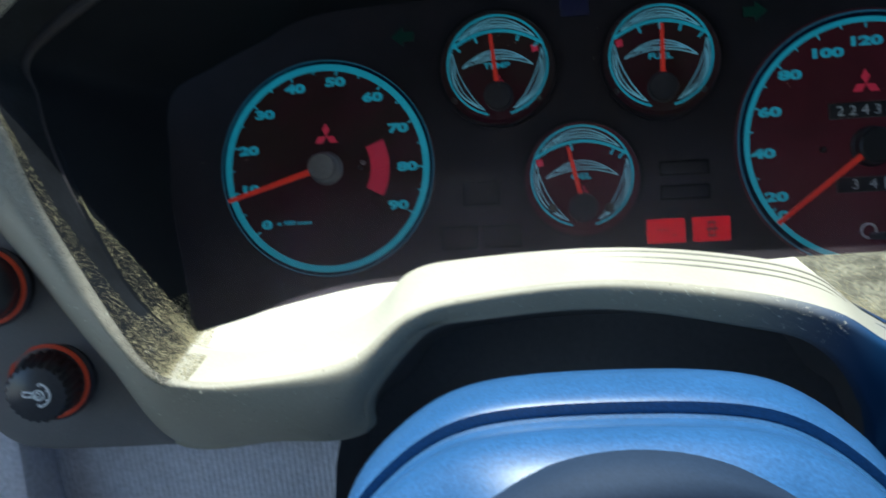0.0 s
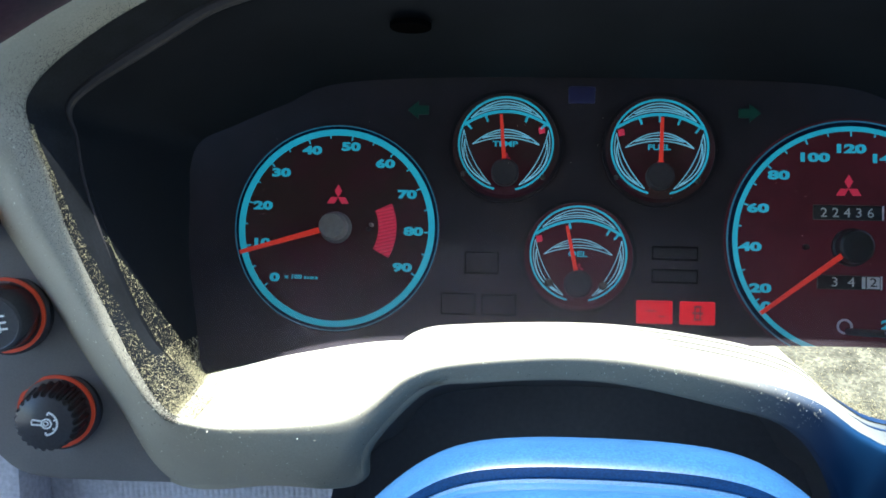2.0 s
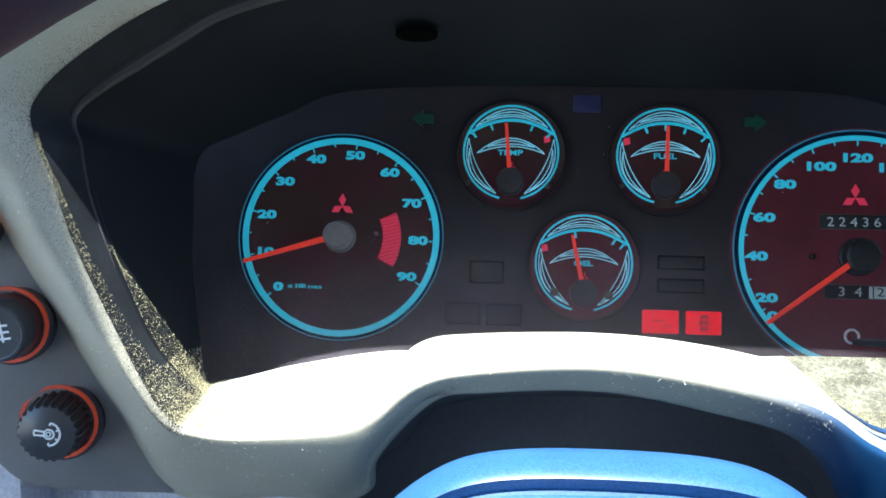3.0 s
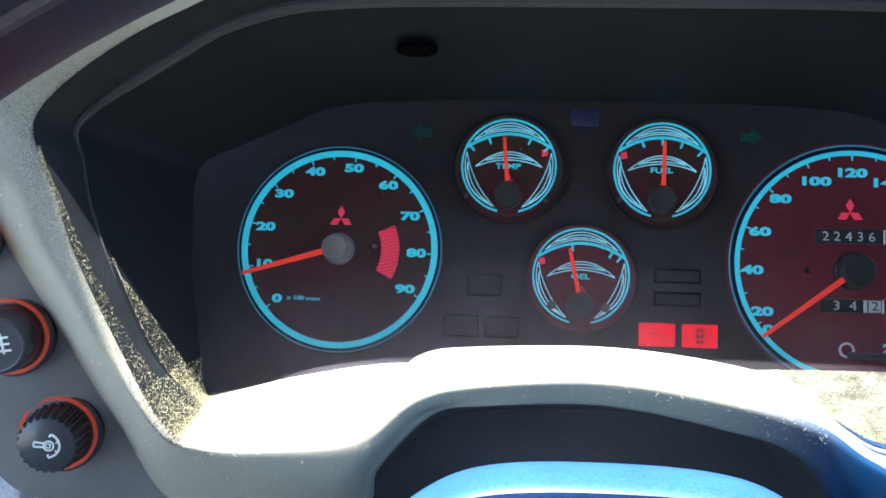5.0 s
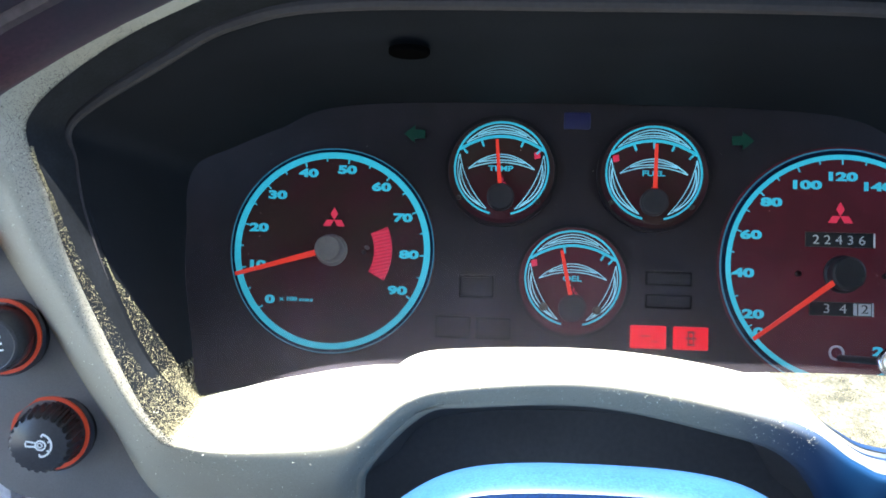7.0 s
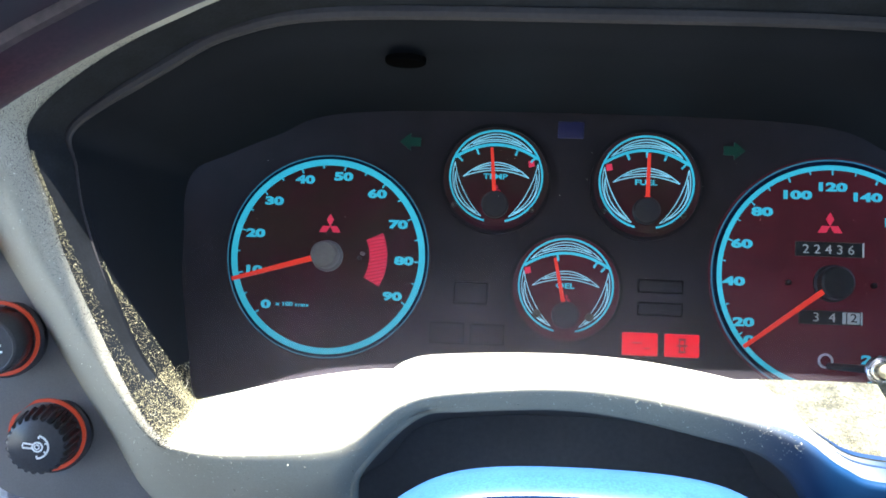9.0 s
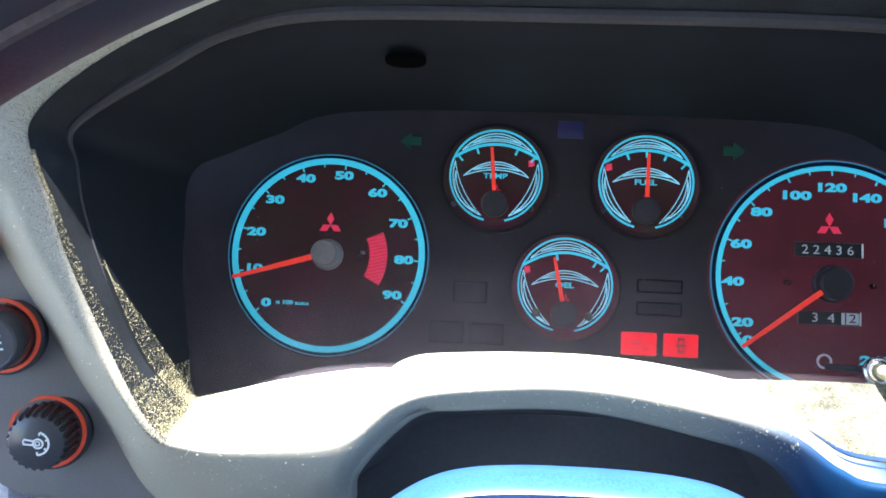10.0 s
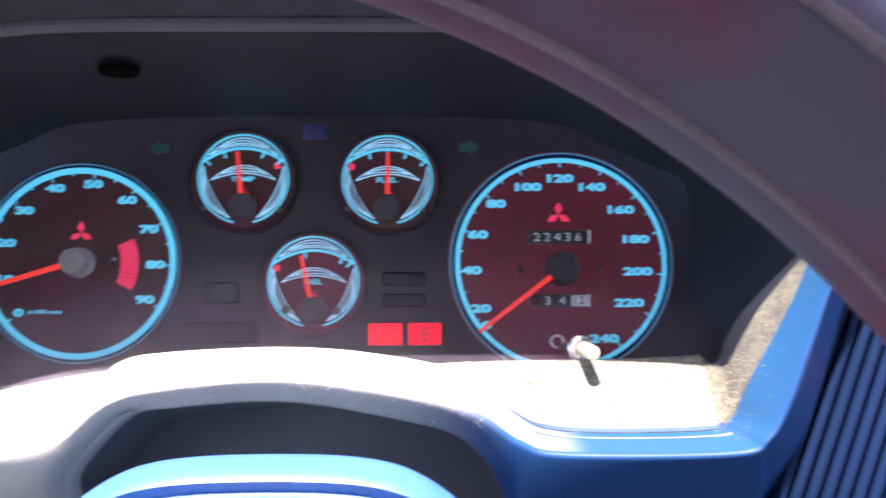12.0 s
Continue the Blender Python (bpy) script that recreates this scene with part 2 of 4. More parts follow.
def box(bm, x0, x1, y0, y1, z0, z1, bevel=0.0):
    made = bmesh.ops.create_cube(bm, size=1.0, matrix=Matrix.LocRotScale(((x0 + x1) / 2, (y0 + y1) / 2, (z0 + z1) / 2), None, (x1 - x0, y1 - y0, z1 - z0)))
    if bevel:
        edges = list({e for v in made["verts"] for e in v.link_edges})
        bmesh.ops.bevel(bm, geom=edges, offset=bevel, segments=2, affect="EDGES", profile=0.5)
    return bm


def slab(bm, outline, y0, y1):
    """A flat plate of any outline in x and z, from y0 (back) to y1 (front)."""
    back = [bm.verts.new((x, y0, z)) for x, z in outline]
    front = [bm.verts.new((x, y1, z)) for x, z in outline]
    n = len(outline)
    bm.faces.new(front)
    bm.faces.new(list(reversed(back)))
    for i in range(n):
        j = (i + 1) % n
        bm.faces.new((front[i], back[i], back[j], front[j]))
    return bm


def ribbon(bm, line, width, y0, y1):
    """A raised stripe along a line in x and z."""
    n = len(line)
    left, right = [], []
    for i, (x, z) in enumerate(line):
        a, b = line[max(0, i - 1)], line[min(n - 1, i + 1)]
        d = Vector((b[0] - a[0], b[1] - a[1])).normalized()
        left.append((x - d.y * width / 2, z + d.x * width / 2))
        right.append((x + d.y * width / 2, z - d.x * width / 2))
    rows = [[bm.verts.new((p[0], y, p[1])) for p in side] for side, y in ((left, y0), (left, y1), (right, y1), (right, y0))]
    for i in range(n - 1):
        for a, b in ((0, 1), (1, 2), (2, 3)):
            bm.faces.new((rows[a][i], rows[a][i + 1], rows[b][i + 1], rows[b][i]))
    for i in (0, n - 1):
        bm.faces.new([rows[k][i] for k in range(4)])
    return bm


def arc(cx, cz, r, a0, a1, n=48):
    """Points of an arc; angles in degrees from +x towards +z."""
    return [(cx + r * math.cos(radians(a0 + (a1 - a0) * i / n)), cz + r * math.sin(radians(a0 + (a1 - a0) * i / n))) for i in range(n + 1)]


def bow(p, q, rise, n=28):
    """Points of a shallow arc from p to q that rises by rise to its left."""
    (x0, z0), (x1, z1) = p, q
    dx, dz = x1 - x0, z1 - z0
    out = []
    for i in range(n + 1):
        s = i / n
        h = 4 * s * (1 - s) * rise
        length = math.hypot(dx, dz)
        out.append((x0 + s * dx - dz / length * h, z0 + s * dz + dx / length * h))
    return out


def ring(bm, cx, cz, r0, r1, y0, y1, n=96):
    """A flat ring between two radii, with thickness."""
    rows = []
    for r, y in ((r0, y0), (r0, y1), (r1, y1), (r1, y0)):
        rows.append([bm.verts.new((cx + r * math.cos(2 * math.pi * i / n), y, cz + r * math.sin(2 * math.pi * i / n))) for i in range(n)])
    for k in range(4):
        for i in range(n):
            j = (i + 1) % n
            bm.faces.new((rows[k][i], rows[k][j], rows[(k + 1) % 4][j], rows[(k + 1) % 4][i]))
    return bm


def turned(bm, profile, cx=0.0, cz=0.0, n=64):
    """A lathed body about the y axis from (radius, y) pairs, first and last closed if they have a radius."""
    rows = []
    for r, y in profile:
        rows.append([bm.verts.new((cx + r * math.cos(2 * math.pi * i / n), y, cz + r * math.sin(2 * math.pi * i / n))) for i in range(n)])
    for a, b in zip(rows, rows[1:]):
        for i in range(n):
            j = (i + 1) % n
            bm.faces.new((a[i], a[j], b[j], b[i]))
    bm.faces.new(rows[0])
    bm.faces.new(list(reversed(rows[-1])))
    return bm


def lettering(text, size, x, y, z, wide=1.25, bold=0.0, turn=0.0):
    """A bmesh of raised letters that face -y, centred on x and z."""
    curve = bpy.data.curves.new("letters", "FONT")
    curve.body, curve.size, curve.offset, curve.extrude = text, size, bold, 0.00012
    curve.align_x, curve.align_y, curve.resolution_u = "CENTER", "CENTER", 3
    holder = bpy.data.objects.new("letters", curve)
    scene.collection.objects.link(holder)
    data = bpy.data.meshes.new_from_object(holder.evaluated_get(bpy.context.evaluated_depsgraph_get()))
    bm = bmesh.new()
    bm.from_mesh(data)
    bpy.data.objects.remove(holder)
    bpy.data.curves.remove(curve)
    bpy.data.meshes.remove(data)
    bm.transform(pose(x, y, z, 90, 0, 0) @ pose(0, 0, 0, 0, 0, turn) @ Matrix.Diagonal((wide, 1, 1, 1)))
    return bm


def smooth_loop(points, n=6, closed=True):
    """A Catmull-Rom line through points, n steps a span."""
    out, count = [], len(points)
    spans = count if closed else count - 1
    for i in range(spans):
        pick = [points[(i + k) % count] if closed else points[min(max(i + k, 0), count - 1)] for k in (-1, 0, 1, 2)]
        p0, p1, p2, p3 = (Vector(p) for p in pick)
        for s in range(n):
            t = s / n
            out.append(0.5 * (2 * p1 + (p2 - p0) * t + (2 * p0 - 5 * p1 + 4 * p2 - p3) * t * t + (3 * p1 - p0 - 3 * p2 + p3) * t**3))
    if not closed:
        out.append(Vector(points[-1]))
    return out


def loft(bm, rings, closed=True):
    """A skin over rings of points with one count."""
    rows = [[bm.verts.new(p) for p in r] for r in rings]
    for a, b in zip(rows, rows[1:]):
        n = len(a)
        for i in range(n if closed else n - 1):
            j = (i + 1) % n
            bm.faces.new((a[i], a[j], b[j], b[i]))
    return rows


# ---- the dashboard: rings round the instrument recess, from the clear cover outwards ----
MID = 0.12


def front_y(x):
    """How far the front of the dashboard stands towards the driver; the ends turn inwards."""
    return -0.125 - 0.3 * max(0.0, abs(x - MID) - 0.15)


def whole(half, right_low=()):
    """A closed ring from its left half (bottom middle to top middle); right_low replaces the first mirrored points."""
    other = [(2 * MID - x, y, z) for x, y, z in half[1:-1]]
    for i, p in right_low:
        other[i - 1] = p
    return half + other[::-1]


def tilt_y(z):
    """The clear cover leans away towards its top."""
    return -0.068 + 0.053 * (z + 0.05) / 0.12


COVER_EDGE = [(0.12, -0.050), (0.085, -0.051), (0.060, -0.052), (0.034, -0.0525), (-0.001, -0.0588), (-0.030, -0.0660), (-0.039, -0.066), (-0.046, -0.045),
              (-0.055, -0.016), (-0.059, 0.006), (-0.0625, 0.024), (-0.060, 0.037), (-0.046, 0.045), (-0.024, 0.056), (0.010, 0.0695), (0.12, 0.0725)]
RING_A = whole([(x, tilt_y(z), z) for x, z in COVER_EDGE],
               [(i, (x, tilt_y(-0.048), z)) for i, x, z in ((1, 0.155, -0.050), (2, 0.18, -0.050), (3, 0.205, -0.049), (4, 0.25, -0.0485), (5, 0.289, -0.0473), (6, 0.3000, -0.0450), (7, 0.3015, -0.038))])
GROOVE = [(0.12, -0.10, -0.0420), (0.073, -0.10, -0.0436), (0.052, -0.10, -0.0474), (0.036, -0.10, -0.061), (0.002, -0.10, -0.073), (-0.024, -0.105, -0.072), (-0.034, -0.107, -0.066), (-0.047, -0.112, -0.052),
          (-0.061, -0.115, -0.026), (-0.073, -0.116, 0.002), (-0.078, -0.116, 0.022), (-0.080, -0.116, 0.039), (-0.044, -0.115, 0.0650), (-0.020, -0.115, 0.0780), (0.020, -0.115, 0.0858), (0.12, -0.115, 0.0868)]
RING_H = whole(GROOVE, [(1, (0.159, -0.10, -0.0455)), (2, (0.190, -0.10, -0.0530)), (3, (0.2095, -0.10, -0.0690)), (4, (0.2285, -0.10, -0.0764)), (5, (0.284, -0.102, -0.0767)), (6, (0.296, -0.104, -0.0722)), (7, (0.3035, -0.108, -0.056)), (8, (0.321, -0.112, -0.023)), (9, (0.330, -0.114, 0.001)), (10, (0.334, -0.115, 0.022)), (11, (0.324, -0.1155, 0.042)), (12, (0.293, -0.115, 0.0692)), (13, (0.264, -0.115, 0.0802))])
LIP = [(0.12, -0.0535), (0.076, -0.0565), (0.053, -0.0625), (0.031, -0.0775), (-0.005, -0.0825), (-0.027, -0.0820), (-0.038, -0.077), (-0.051, -0.057),
       (-0.072, -0.015), (-0.0805, 0.008), (-0.087, 0.021), (-0.088, 0.035), (-0.074, 0.0515), (-0.040, 0.0715), (0.010, 0.092), (0.12, 0.100)]
RING_B = whole([(x, front_y(x) - (0.012 if z > 0.07 else 0.0), z) for x, z in LIP],
               [(1, (0.164, -0.125, -0.0590)), (2, (0.193, -0.125, -0.0670)), (3, (0.2105, -0.125, -0.0780)), (4, (0.228, -0.125, -0.0824)), (5, (0.290, -0.129, -0.0820)), (6, (0.3025, -0.131, -0.0765)), (7, (0.3105, -0.132, -0.0625)), (8, (0.3255, -0.135, -0.022)), (9, (0.335, -0.138, 0.002)), (10, (0.342, -0.140, 0.022)), (11, (0.334, -0.141, 0.040)), (12, (0.320, -0.140, 0.060)), (13, (0.286, -0.139, 0.082)), (14, (0.234, -0.137, 0.0960))])


def between(a, b, s, sink=0.0):
    """Points part of the way from one ring to the next, pushed away from the driver by sink."""
    return [(p[0] + (q[0] - p[0]) * s, p[1] + (q[1] - p[1]) * s + sink, p[2] + (q[2] - p[2]) * s) for p, q in zip(a, b)]


dashboard = thing("dashboard", Matrix(), "dusty grey plastic dashboard surround with a black instrument hood", "dashboard", kind="structure")
LOOP_A, LOOP_H, LOOP_B = smooth_loop(RING_A, 8), smooth_loop(RING_H, 8), smooth_loop(RING_B, 8)
COUNT = len(LOOP_A)


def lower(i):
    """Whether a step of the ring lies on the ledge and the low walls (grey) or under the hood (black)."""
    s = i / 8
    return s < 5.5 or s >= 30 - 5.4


def strips(rings, keep):
    bm = bmesh.new()
    rows = [[bm.verts.new(p) for p in r] for r in rings]
    for a, b in zip(rows, rows[1:]):
        for i in range(COUNT):
            j = (i + 1) % COUNT
            if keep(i):
                bm.faces.new((a[i], a[j], b[j], b[i]))
    bmesh.ops.delete(bm, geom=[v for v in bm.verts if not v.link_faces], context="VERTS")
    return bm


def grooved(points):
    """A narrow groove along the low walls and the ledge below the speedometer, none on the hump."""
    return [(x, y, z) if i / 8 < 5.0 or i / 8 > 26.3 else ((x, y - 0.0008, z - 0.0016) if 9.2 < i / 8 < 20.8 else (x, y + 0.0018, z - (0.0008 if i / 8 > 24 else 0.0))) for i, (x, y, z) in enumerate(points)]


def sagged(points, drop):
    """The underside of the hood hangs a little lower in its middle."""
    return [(x, y, z - drop * min(1.0, max(0.0, (z - 0.03) / 0.04))) for x, y, z in points]


# front band: from the lip outwards to the switch panels and the steering column arch
def panel_y(x, z):
    """The switch panels lie back from the bezel and lean away towards their foot."""
    return front_y(x) + 0.010 + 0.45 * (0.03 - z)


BAND = [(0.12, -0.118, -0.0608), (0.078, -0.118, -0.0628), (0.057, -0.118, -0.0674), (0.0365, -0.118, -0.0892), (0.029, -0.102, -0.1060), (-0.002, -0.099, -0.1070), (-0.0569, panel_y(-0.0569, -0.1148), -0.1148),
        (-0.0750, panel_y(-0.0750, -0.0778), -0.0778), (-0.1041, panel_y(-0.1041, -0.0114), -0.0114), (-0.1144, panel_y(-0.1144, 0.0115), 0.0115), (-0.128, -0.150, 0.030), (-0.132, -0.150, 0.048), (-0.112, -0.146, 0.078),
        (-0.072, -0.138, 0.108), (-0.010, -0.132, 0.134), (0.12, -0.130, 0.145)]
RING_C = whole(BAND, [(1, (0.162, -0.118, -0.0676)), (2, (0.190, -0.118, -0.0762)), (3, (0.2055, -0.114, -0.098)), (4, (0.220, -0.092, -0.145)), (5, (0.297, -0.086, -0.148)), (6, (0.309, -0.100, -0.115)), (7, (0.321, -0.118, -0.075)), (8, (0.337, -0.122, -0.022)), (9, (0.346, -0.126, 0.002)), (10, (0.355, -0.130, 0.022))])
LOOP_C = smooth_loop(RING_C, 8)


BULGE = 0.13


def turned_back(i, s):
    """How far the bezel's outer part bends back into the steering column arch at its near end."""
    at = i / 8
    return 0.008 * max(0.0, (s - 0.55) / 0.45) ** 2 * min(1.0, max(0.0, (at - 1.4) / 1.2)) * min(1.0, max(0.0, (4.5 - at) / 0.7))


def bulged_at(i, s):
    """A point part of the way over the bezel, which swells towards the driver by a part of its width."""
    p, q = Vector(LOOP_B[i]), Vector(LOOP_C[i])
    swell = BULGE * min(1.7, max(0.6, (i / 8 - 5.5) / 1.6)) if i / 8 < 20 else BULGE * (0.15 + 0.45 * min(1.0, max(0.0, (i / 8 - 25.5) / 2.5)))
    peak = 0.5 - 0.17 * min(1.0, max(0.0, (i / 8 - 5.5) / 2.0)) if i / 8 < 13 else 0.5
    height = 1 - (1 - s / peak) ** 2 if s < peak else 1 - ((s - peak) / (1 - peak)) ** 2
    return p.lerp(q, s) + Vector((0, turned_back(i, s) - swell * height * min(0.05, (q - p).length), 0))


def edge_radius(i):
    """How round the lip's edge is: broad on the near side wall, tighter along the ledge."""
    s = i / 8
    return 0.0028 + 0.0030 * min(1.0, max(0.0, (s - 5.5) / 2.5)) * min(1.0, max(0.0, (13.0 - s) / 2.0))


def fillet(u):
    """The rounded edge between the recess and the bezel, from its inner to its outer end."""
    out = []
    for i in range(COUNT):
        h, b = Vector(LOOP_H[i]), Vector(LOOP_B[i])
        wide = (Vector(LOOP_C[i]) - b).length
        start = b.lerp(h, min(0.55, edge_radius(i) / (h - b).length))
        end = bulged_at(i, min(0.35, edge_radius(i) / wide))
        out.append(tuple(start * (1 - u) ** 2 + b * (2 * u * (1 - u)) + end * u**2))
    return out


def over_bezel(k):
    """The bezel from the end of its rounded edge outwards."""
    out = []
    for i in range(COUNT):
        first = min(0.35, edge_radius(i) / (Vector(LOOP_C[i]) - Vector(LOOP_B[i])).length)
        out.append(tuple(bulged_at(i, first + (1 - first) * k)))
    return out


def rolled(out, back):
    """The bezel's outer edge, rolled under."""
    ring_points = []
    for i in range(COUNT):
        b, c = Vector(LOOP_B[i]), bulged_at(i, 1.0)
        away = Vector((c.x - b.x, 0, c.z - b.z)).normalized()
        ring_points.append(tuple(c + away * out + Vector((0, back, 0))))
    return ring_points


EDGE = fillet(0.0)
round_rings = [EDGE, *[fillet(k / 6) for k in range(1, 7)], *[over_bezel(k) for k in (0.06, 0.13, 0.21, 0.3, 0.4, 0.55, 0.7, 0.8, 0.88, 0.94, 1.0)]]
ROLL = [rolled(0.0009, 0.0006), rolled(0.0017, 0.0020), rolled(0.0021, 0.0045), rolled(0.0022, 0.012)]

inner_rings = [LOOP_A, sagged(between(LOOP_A, LOOP_H, 0.35), 0.001), sagged(between(LOOP_A, LOOP_H, 0.72), 0.0052), sagged(between(LOOP_A, LOOP_H, 0.86), 0.004), between(LOOP_A, LOOP_H, 0.94), grooved(between(LOOP_A, LOOP_H, 0.97)), LOOP_H]
outer_rings = [LOOP_H, between(LOOP_H, EDGE, 0.06), between(LOOP_H, EDGE, 0.5), between(LOOP_H, EDGE, 0.9), EDGE]


def far_side(i):
    """The stretch of the ring beside and below the speedometer."""
    return 20.0 <= i / 8 < 27.6


part("ledge", strips(inner_rings, lambda i: lower(i) and not 24.6 <= i / 8 < 27.3), DUSTY_SUNLIT, dashboard, "dusty grey ledge under the instruments, colour lightened for sun glare")
# Cream dust, darkened to stand for weaker sun on this stretch.
part("far_ledge", strips(inner_rings, lambda i: 24.6 <= i / 8 < 27.3), FAR_DUST_DIM, dashboard, "ledge below the speedometer, cream dust dimmed in colour for half light")
part("lip", strips(outer_rings, lambda i: lower(i) or (far_side(i) and i / 8 > 21.0)), SKY_TINTED_DUSTY, dashboard, "rounded grey front lip with blue sky reflection tinted in")


def wall_part(dusty):
    """The far recess wall: bare above, thick with dust in a wedge that widens towards the ledge."""
    columns = []
    for i in range(int(21.0 * 8), int(24.7 * 8) + 1):
        split = min(1.0, max(0.0, (24.6 - i / 8) / 3.4)) ** 0.82
        first, last = (split, 1.0) if dusty else (0.0, split)
        a, b = Vector(LOOP_A[i]), Vector(LOOP_H[i])
        columns.append([a.lerp(b, first + (last - first) * k / 8) for k in range(9)])
    bm = bmesh.new()
    loft(bm, columns, closed=False)
    bmesh.ops.remove_doubles(bm, verts=bm.verts, dist=0.00002)
    return bm


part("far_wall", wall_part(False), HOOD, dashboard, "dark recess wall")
part("far_dust", wall_part(True), CAKED, dashboard, "recess wall caked with pale dust")
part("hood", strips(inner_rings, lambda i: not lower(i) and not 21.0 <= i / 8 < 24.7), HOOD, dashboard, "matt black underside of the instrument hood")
part("hood_edge", strips(outer_rings, lambda i: 10.0 <= i / 8 <= 21.0), LIP_BLACK, dashboard, "matt black front edge of the hood")
part("side_lip", strips(outer_rings, lambda i: 5.5 <= i / 8 < 10.0), LIP_BLACK, dashboard, "dusty rounded side of the recess")

bm = strips([[(x, y, z + 0.0005) for x, y, z in between(LOOP_A, LOOP_H, k)] for k in (0.955, 0.965, 0.985, 1.0)], lambda i: 24.2 <= i / 8 < 27.2)
part("seam", bm, SKY_NAVY, dashboard, "dark blue seam along the ledge")

def bead(loop, first, last, r, swell=None):
    """A rounded bead along a stretch of a ring, with thinning ends; swell may change its thickness on the way."""
    bm = bmesh.new()
    steps = range(int(first * 8), int(last * 8) + 1)
    line = [Vector(loop[i % COUNT]) for i in steps]
    rows = []
    for i, (step, p) in enumerate(zip(steps, line)):
        d = (line[min(i + 1, len(line) - 1)] - line[max(i - 1, 0)]).normalized()
        side = d.cross(Vector((0, 1, 0))).normalized()
        up = side.cross(d)
        thick = r * min(1.0, 0.15 + min(i, len(line) - 1 - i) / 6) * (swell(step / 8) if swell else 1.0)
        rows.append([p + side * (thick * math.cos(a)) + up * (thick * math.sin(a)) for a in [2 * math.pi * k / 10 for k in range(10)]])
    loft(bm, rows)
    return bm


part("bezel", strips(round_rings + ROLL, lambda i: True), SKY_TINTED, dashboard, "rounded grey plastic bezel with blue sky reflection tinted in beside the speedometer")
# Lighter than the hood, so its colour draws the highlight along that edge.
part("hood_bead", bead(LOOP_H, 8.2, 21.0, 0.0033, lambda k: 0.2 + 0.8 * min(1.0, max(0.0, (k - 10.2) / 1.4))), BEAD_BLACK, dashboard, "soft grey bead round the hood's edge")
part("seam", bead(between(LOOP_H, EDGE, 0.3), 24.2, 27.1, 0.0006), SKY_NAVY, dashboard, "dark blue seam along the lip")
for k in (0.12, 0.30, 0.46):
    part("ridge", bead(between(LOOP_H, EDGE, k), 27.3 + k, 30.4 - k, 0.00042), PLASTIC, dashboard)

# pad over the hood, behind the bezel's outer edge
top_edge = [p for i, p in enumerate(LOOP_C) if 10 * 8 <= i <= 20 * 8]
bm = bmesh.new()
rise = lambda d, dy: [(p[0] + (p[0] - MID) * d * 2.2, p[1] + dy, p[2] + d * 1.1) for p in top_edge]
loft(bm, [top_edge, rise(0.012, 0.004), rise(0.06, 0.02), rise(0.14, 0.06), rise(0.3, 0.16), rise(0.45, 0.5)], closed=False)
part("pad", bm, PAD, dashboard, "soft black dashboard top pad")

# switch panel beside the recess, and its twin on the far side with slanting ribs
PANEL_EDGE = [(-0.1339, 0.0310), (-0.1426, 0.0125), (-0.1469, -0.0094), (-0.1453, -0.0257), (-0.1398, -0.0530), (-0.1337, -0.0778), (-0.1238, -0.1001), (-0.1112, -0.1125), (-0.0831, -0.1154), (-0.0570, -0.1165)]
PANEL_IN = [(-0.1270, 0.0300), (-0.1203, 0.0203), (-0.1137, 0.0096), (-0.1081, -0.0024), (-0.1018, -0.0175), (-0.0936, -0.0361), (-0.0845, -0.0572), (-0.0750, -0.0778), (-0.0660, -0.0956), (-0.0568, -0.1137)]
inner = smooth_loop([(x, panel_y(x, z) + 0.0005, z) for x, z in PANEL_IN], 5, False)
outer = smooth_loop([(x, panel_y(x, z), z) for x, z in PANEL_EDGE], 5, False)
bm = bmesh.new()
loft(bm, [inner, between(inner, outer, 0.5, -0.0006), between(inner, outer, 0.94), between(inner, outer, 1.0, 0.0015), between(inner, outer, 1.02, 0.006), between(inner, outer, 1.02, 0.03)], closed=False)
part("switch_panel", bm, PANEL, dashboard, "dark grey switch panel")
# far side: a dark plate with slanting ribs
bm = bmesh.new()
slab(bm, [(0.286, -0.30), (0.60, -0.30), (0.60, 0.06), (0.354, 0.03), (0.335, -0.024), (0.307, -0.105)], -0.05, -0.112)
part("side_panel", bm, NAVY_DARK, dashboard, "dark plate beside the instruments")
for k in range(7):
    x = 0.3175 + 0.0062 * k
    bm = bmesh.new()
    box(bm, -0.0016, 0.0016, -0.0045, 0.002, -0.130, 0.060, 0.0008)
    bm.transform(pose(x + 0.0085, -0.112, -0.062, 0, 20.5, 0))
    part("rib", bm, NAVY_DARK, dashboard)
# lower dashboard with fine upright ribs
def ribbed(x0, x1, y, z0, z1, lean=0.05, step=0.0024):
    """An upright sheet pressed into fine ribs."""
    bm = bmesh.new()
    n = int((x1 - x0) / step) * 4
    line = [(x0 + (x1 - x0) * i / n, y - 0.0004 * max(0.0, math.sin(i * math.pi / 2 + 0.7)), 0) for i in range(n + 1)]
    loft(bm, [[(x, yy, z1) for x, yy, _ in line], [(x, yy + lean, z0) for x, yy, _ in line]], closed=False)
    return bm


part("lower_panel", ribbed(-0.175, 0.014, -0.056, -0.42, -0.100, 0.112), LOWER, dashboard, "grey vinyl lower dashboard with fine upright ribs")
part("lower_panel", ribbed(0.225, 0.70, -0.095, -0.42, -0.140), SKY_NAVY, dashboard, "lower dashboard with fine upright ribs, sky blue put into its colour")
bm = bmesh.new()
box(bm, -0.60, -0.115, -0.108, -0.03, -0.42, 0.05, 0.006)
bm.transform(Matrix(((1, 0, 0, 0), (0, 1, -0.2, 0.01), (0, 0, 1, 0), (0, 0, 0, 1))))
part("side_pad", bm, LOWER, dashboard, "plain grey dashboard end")
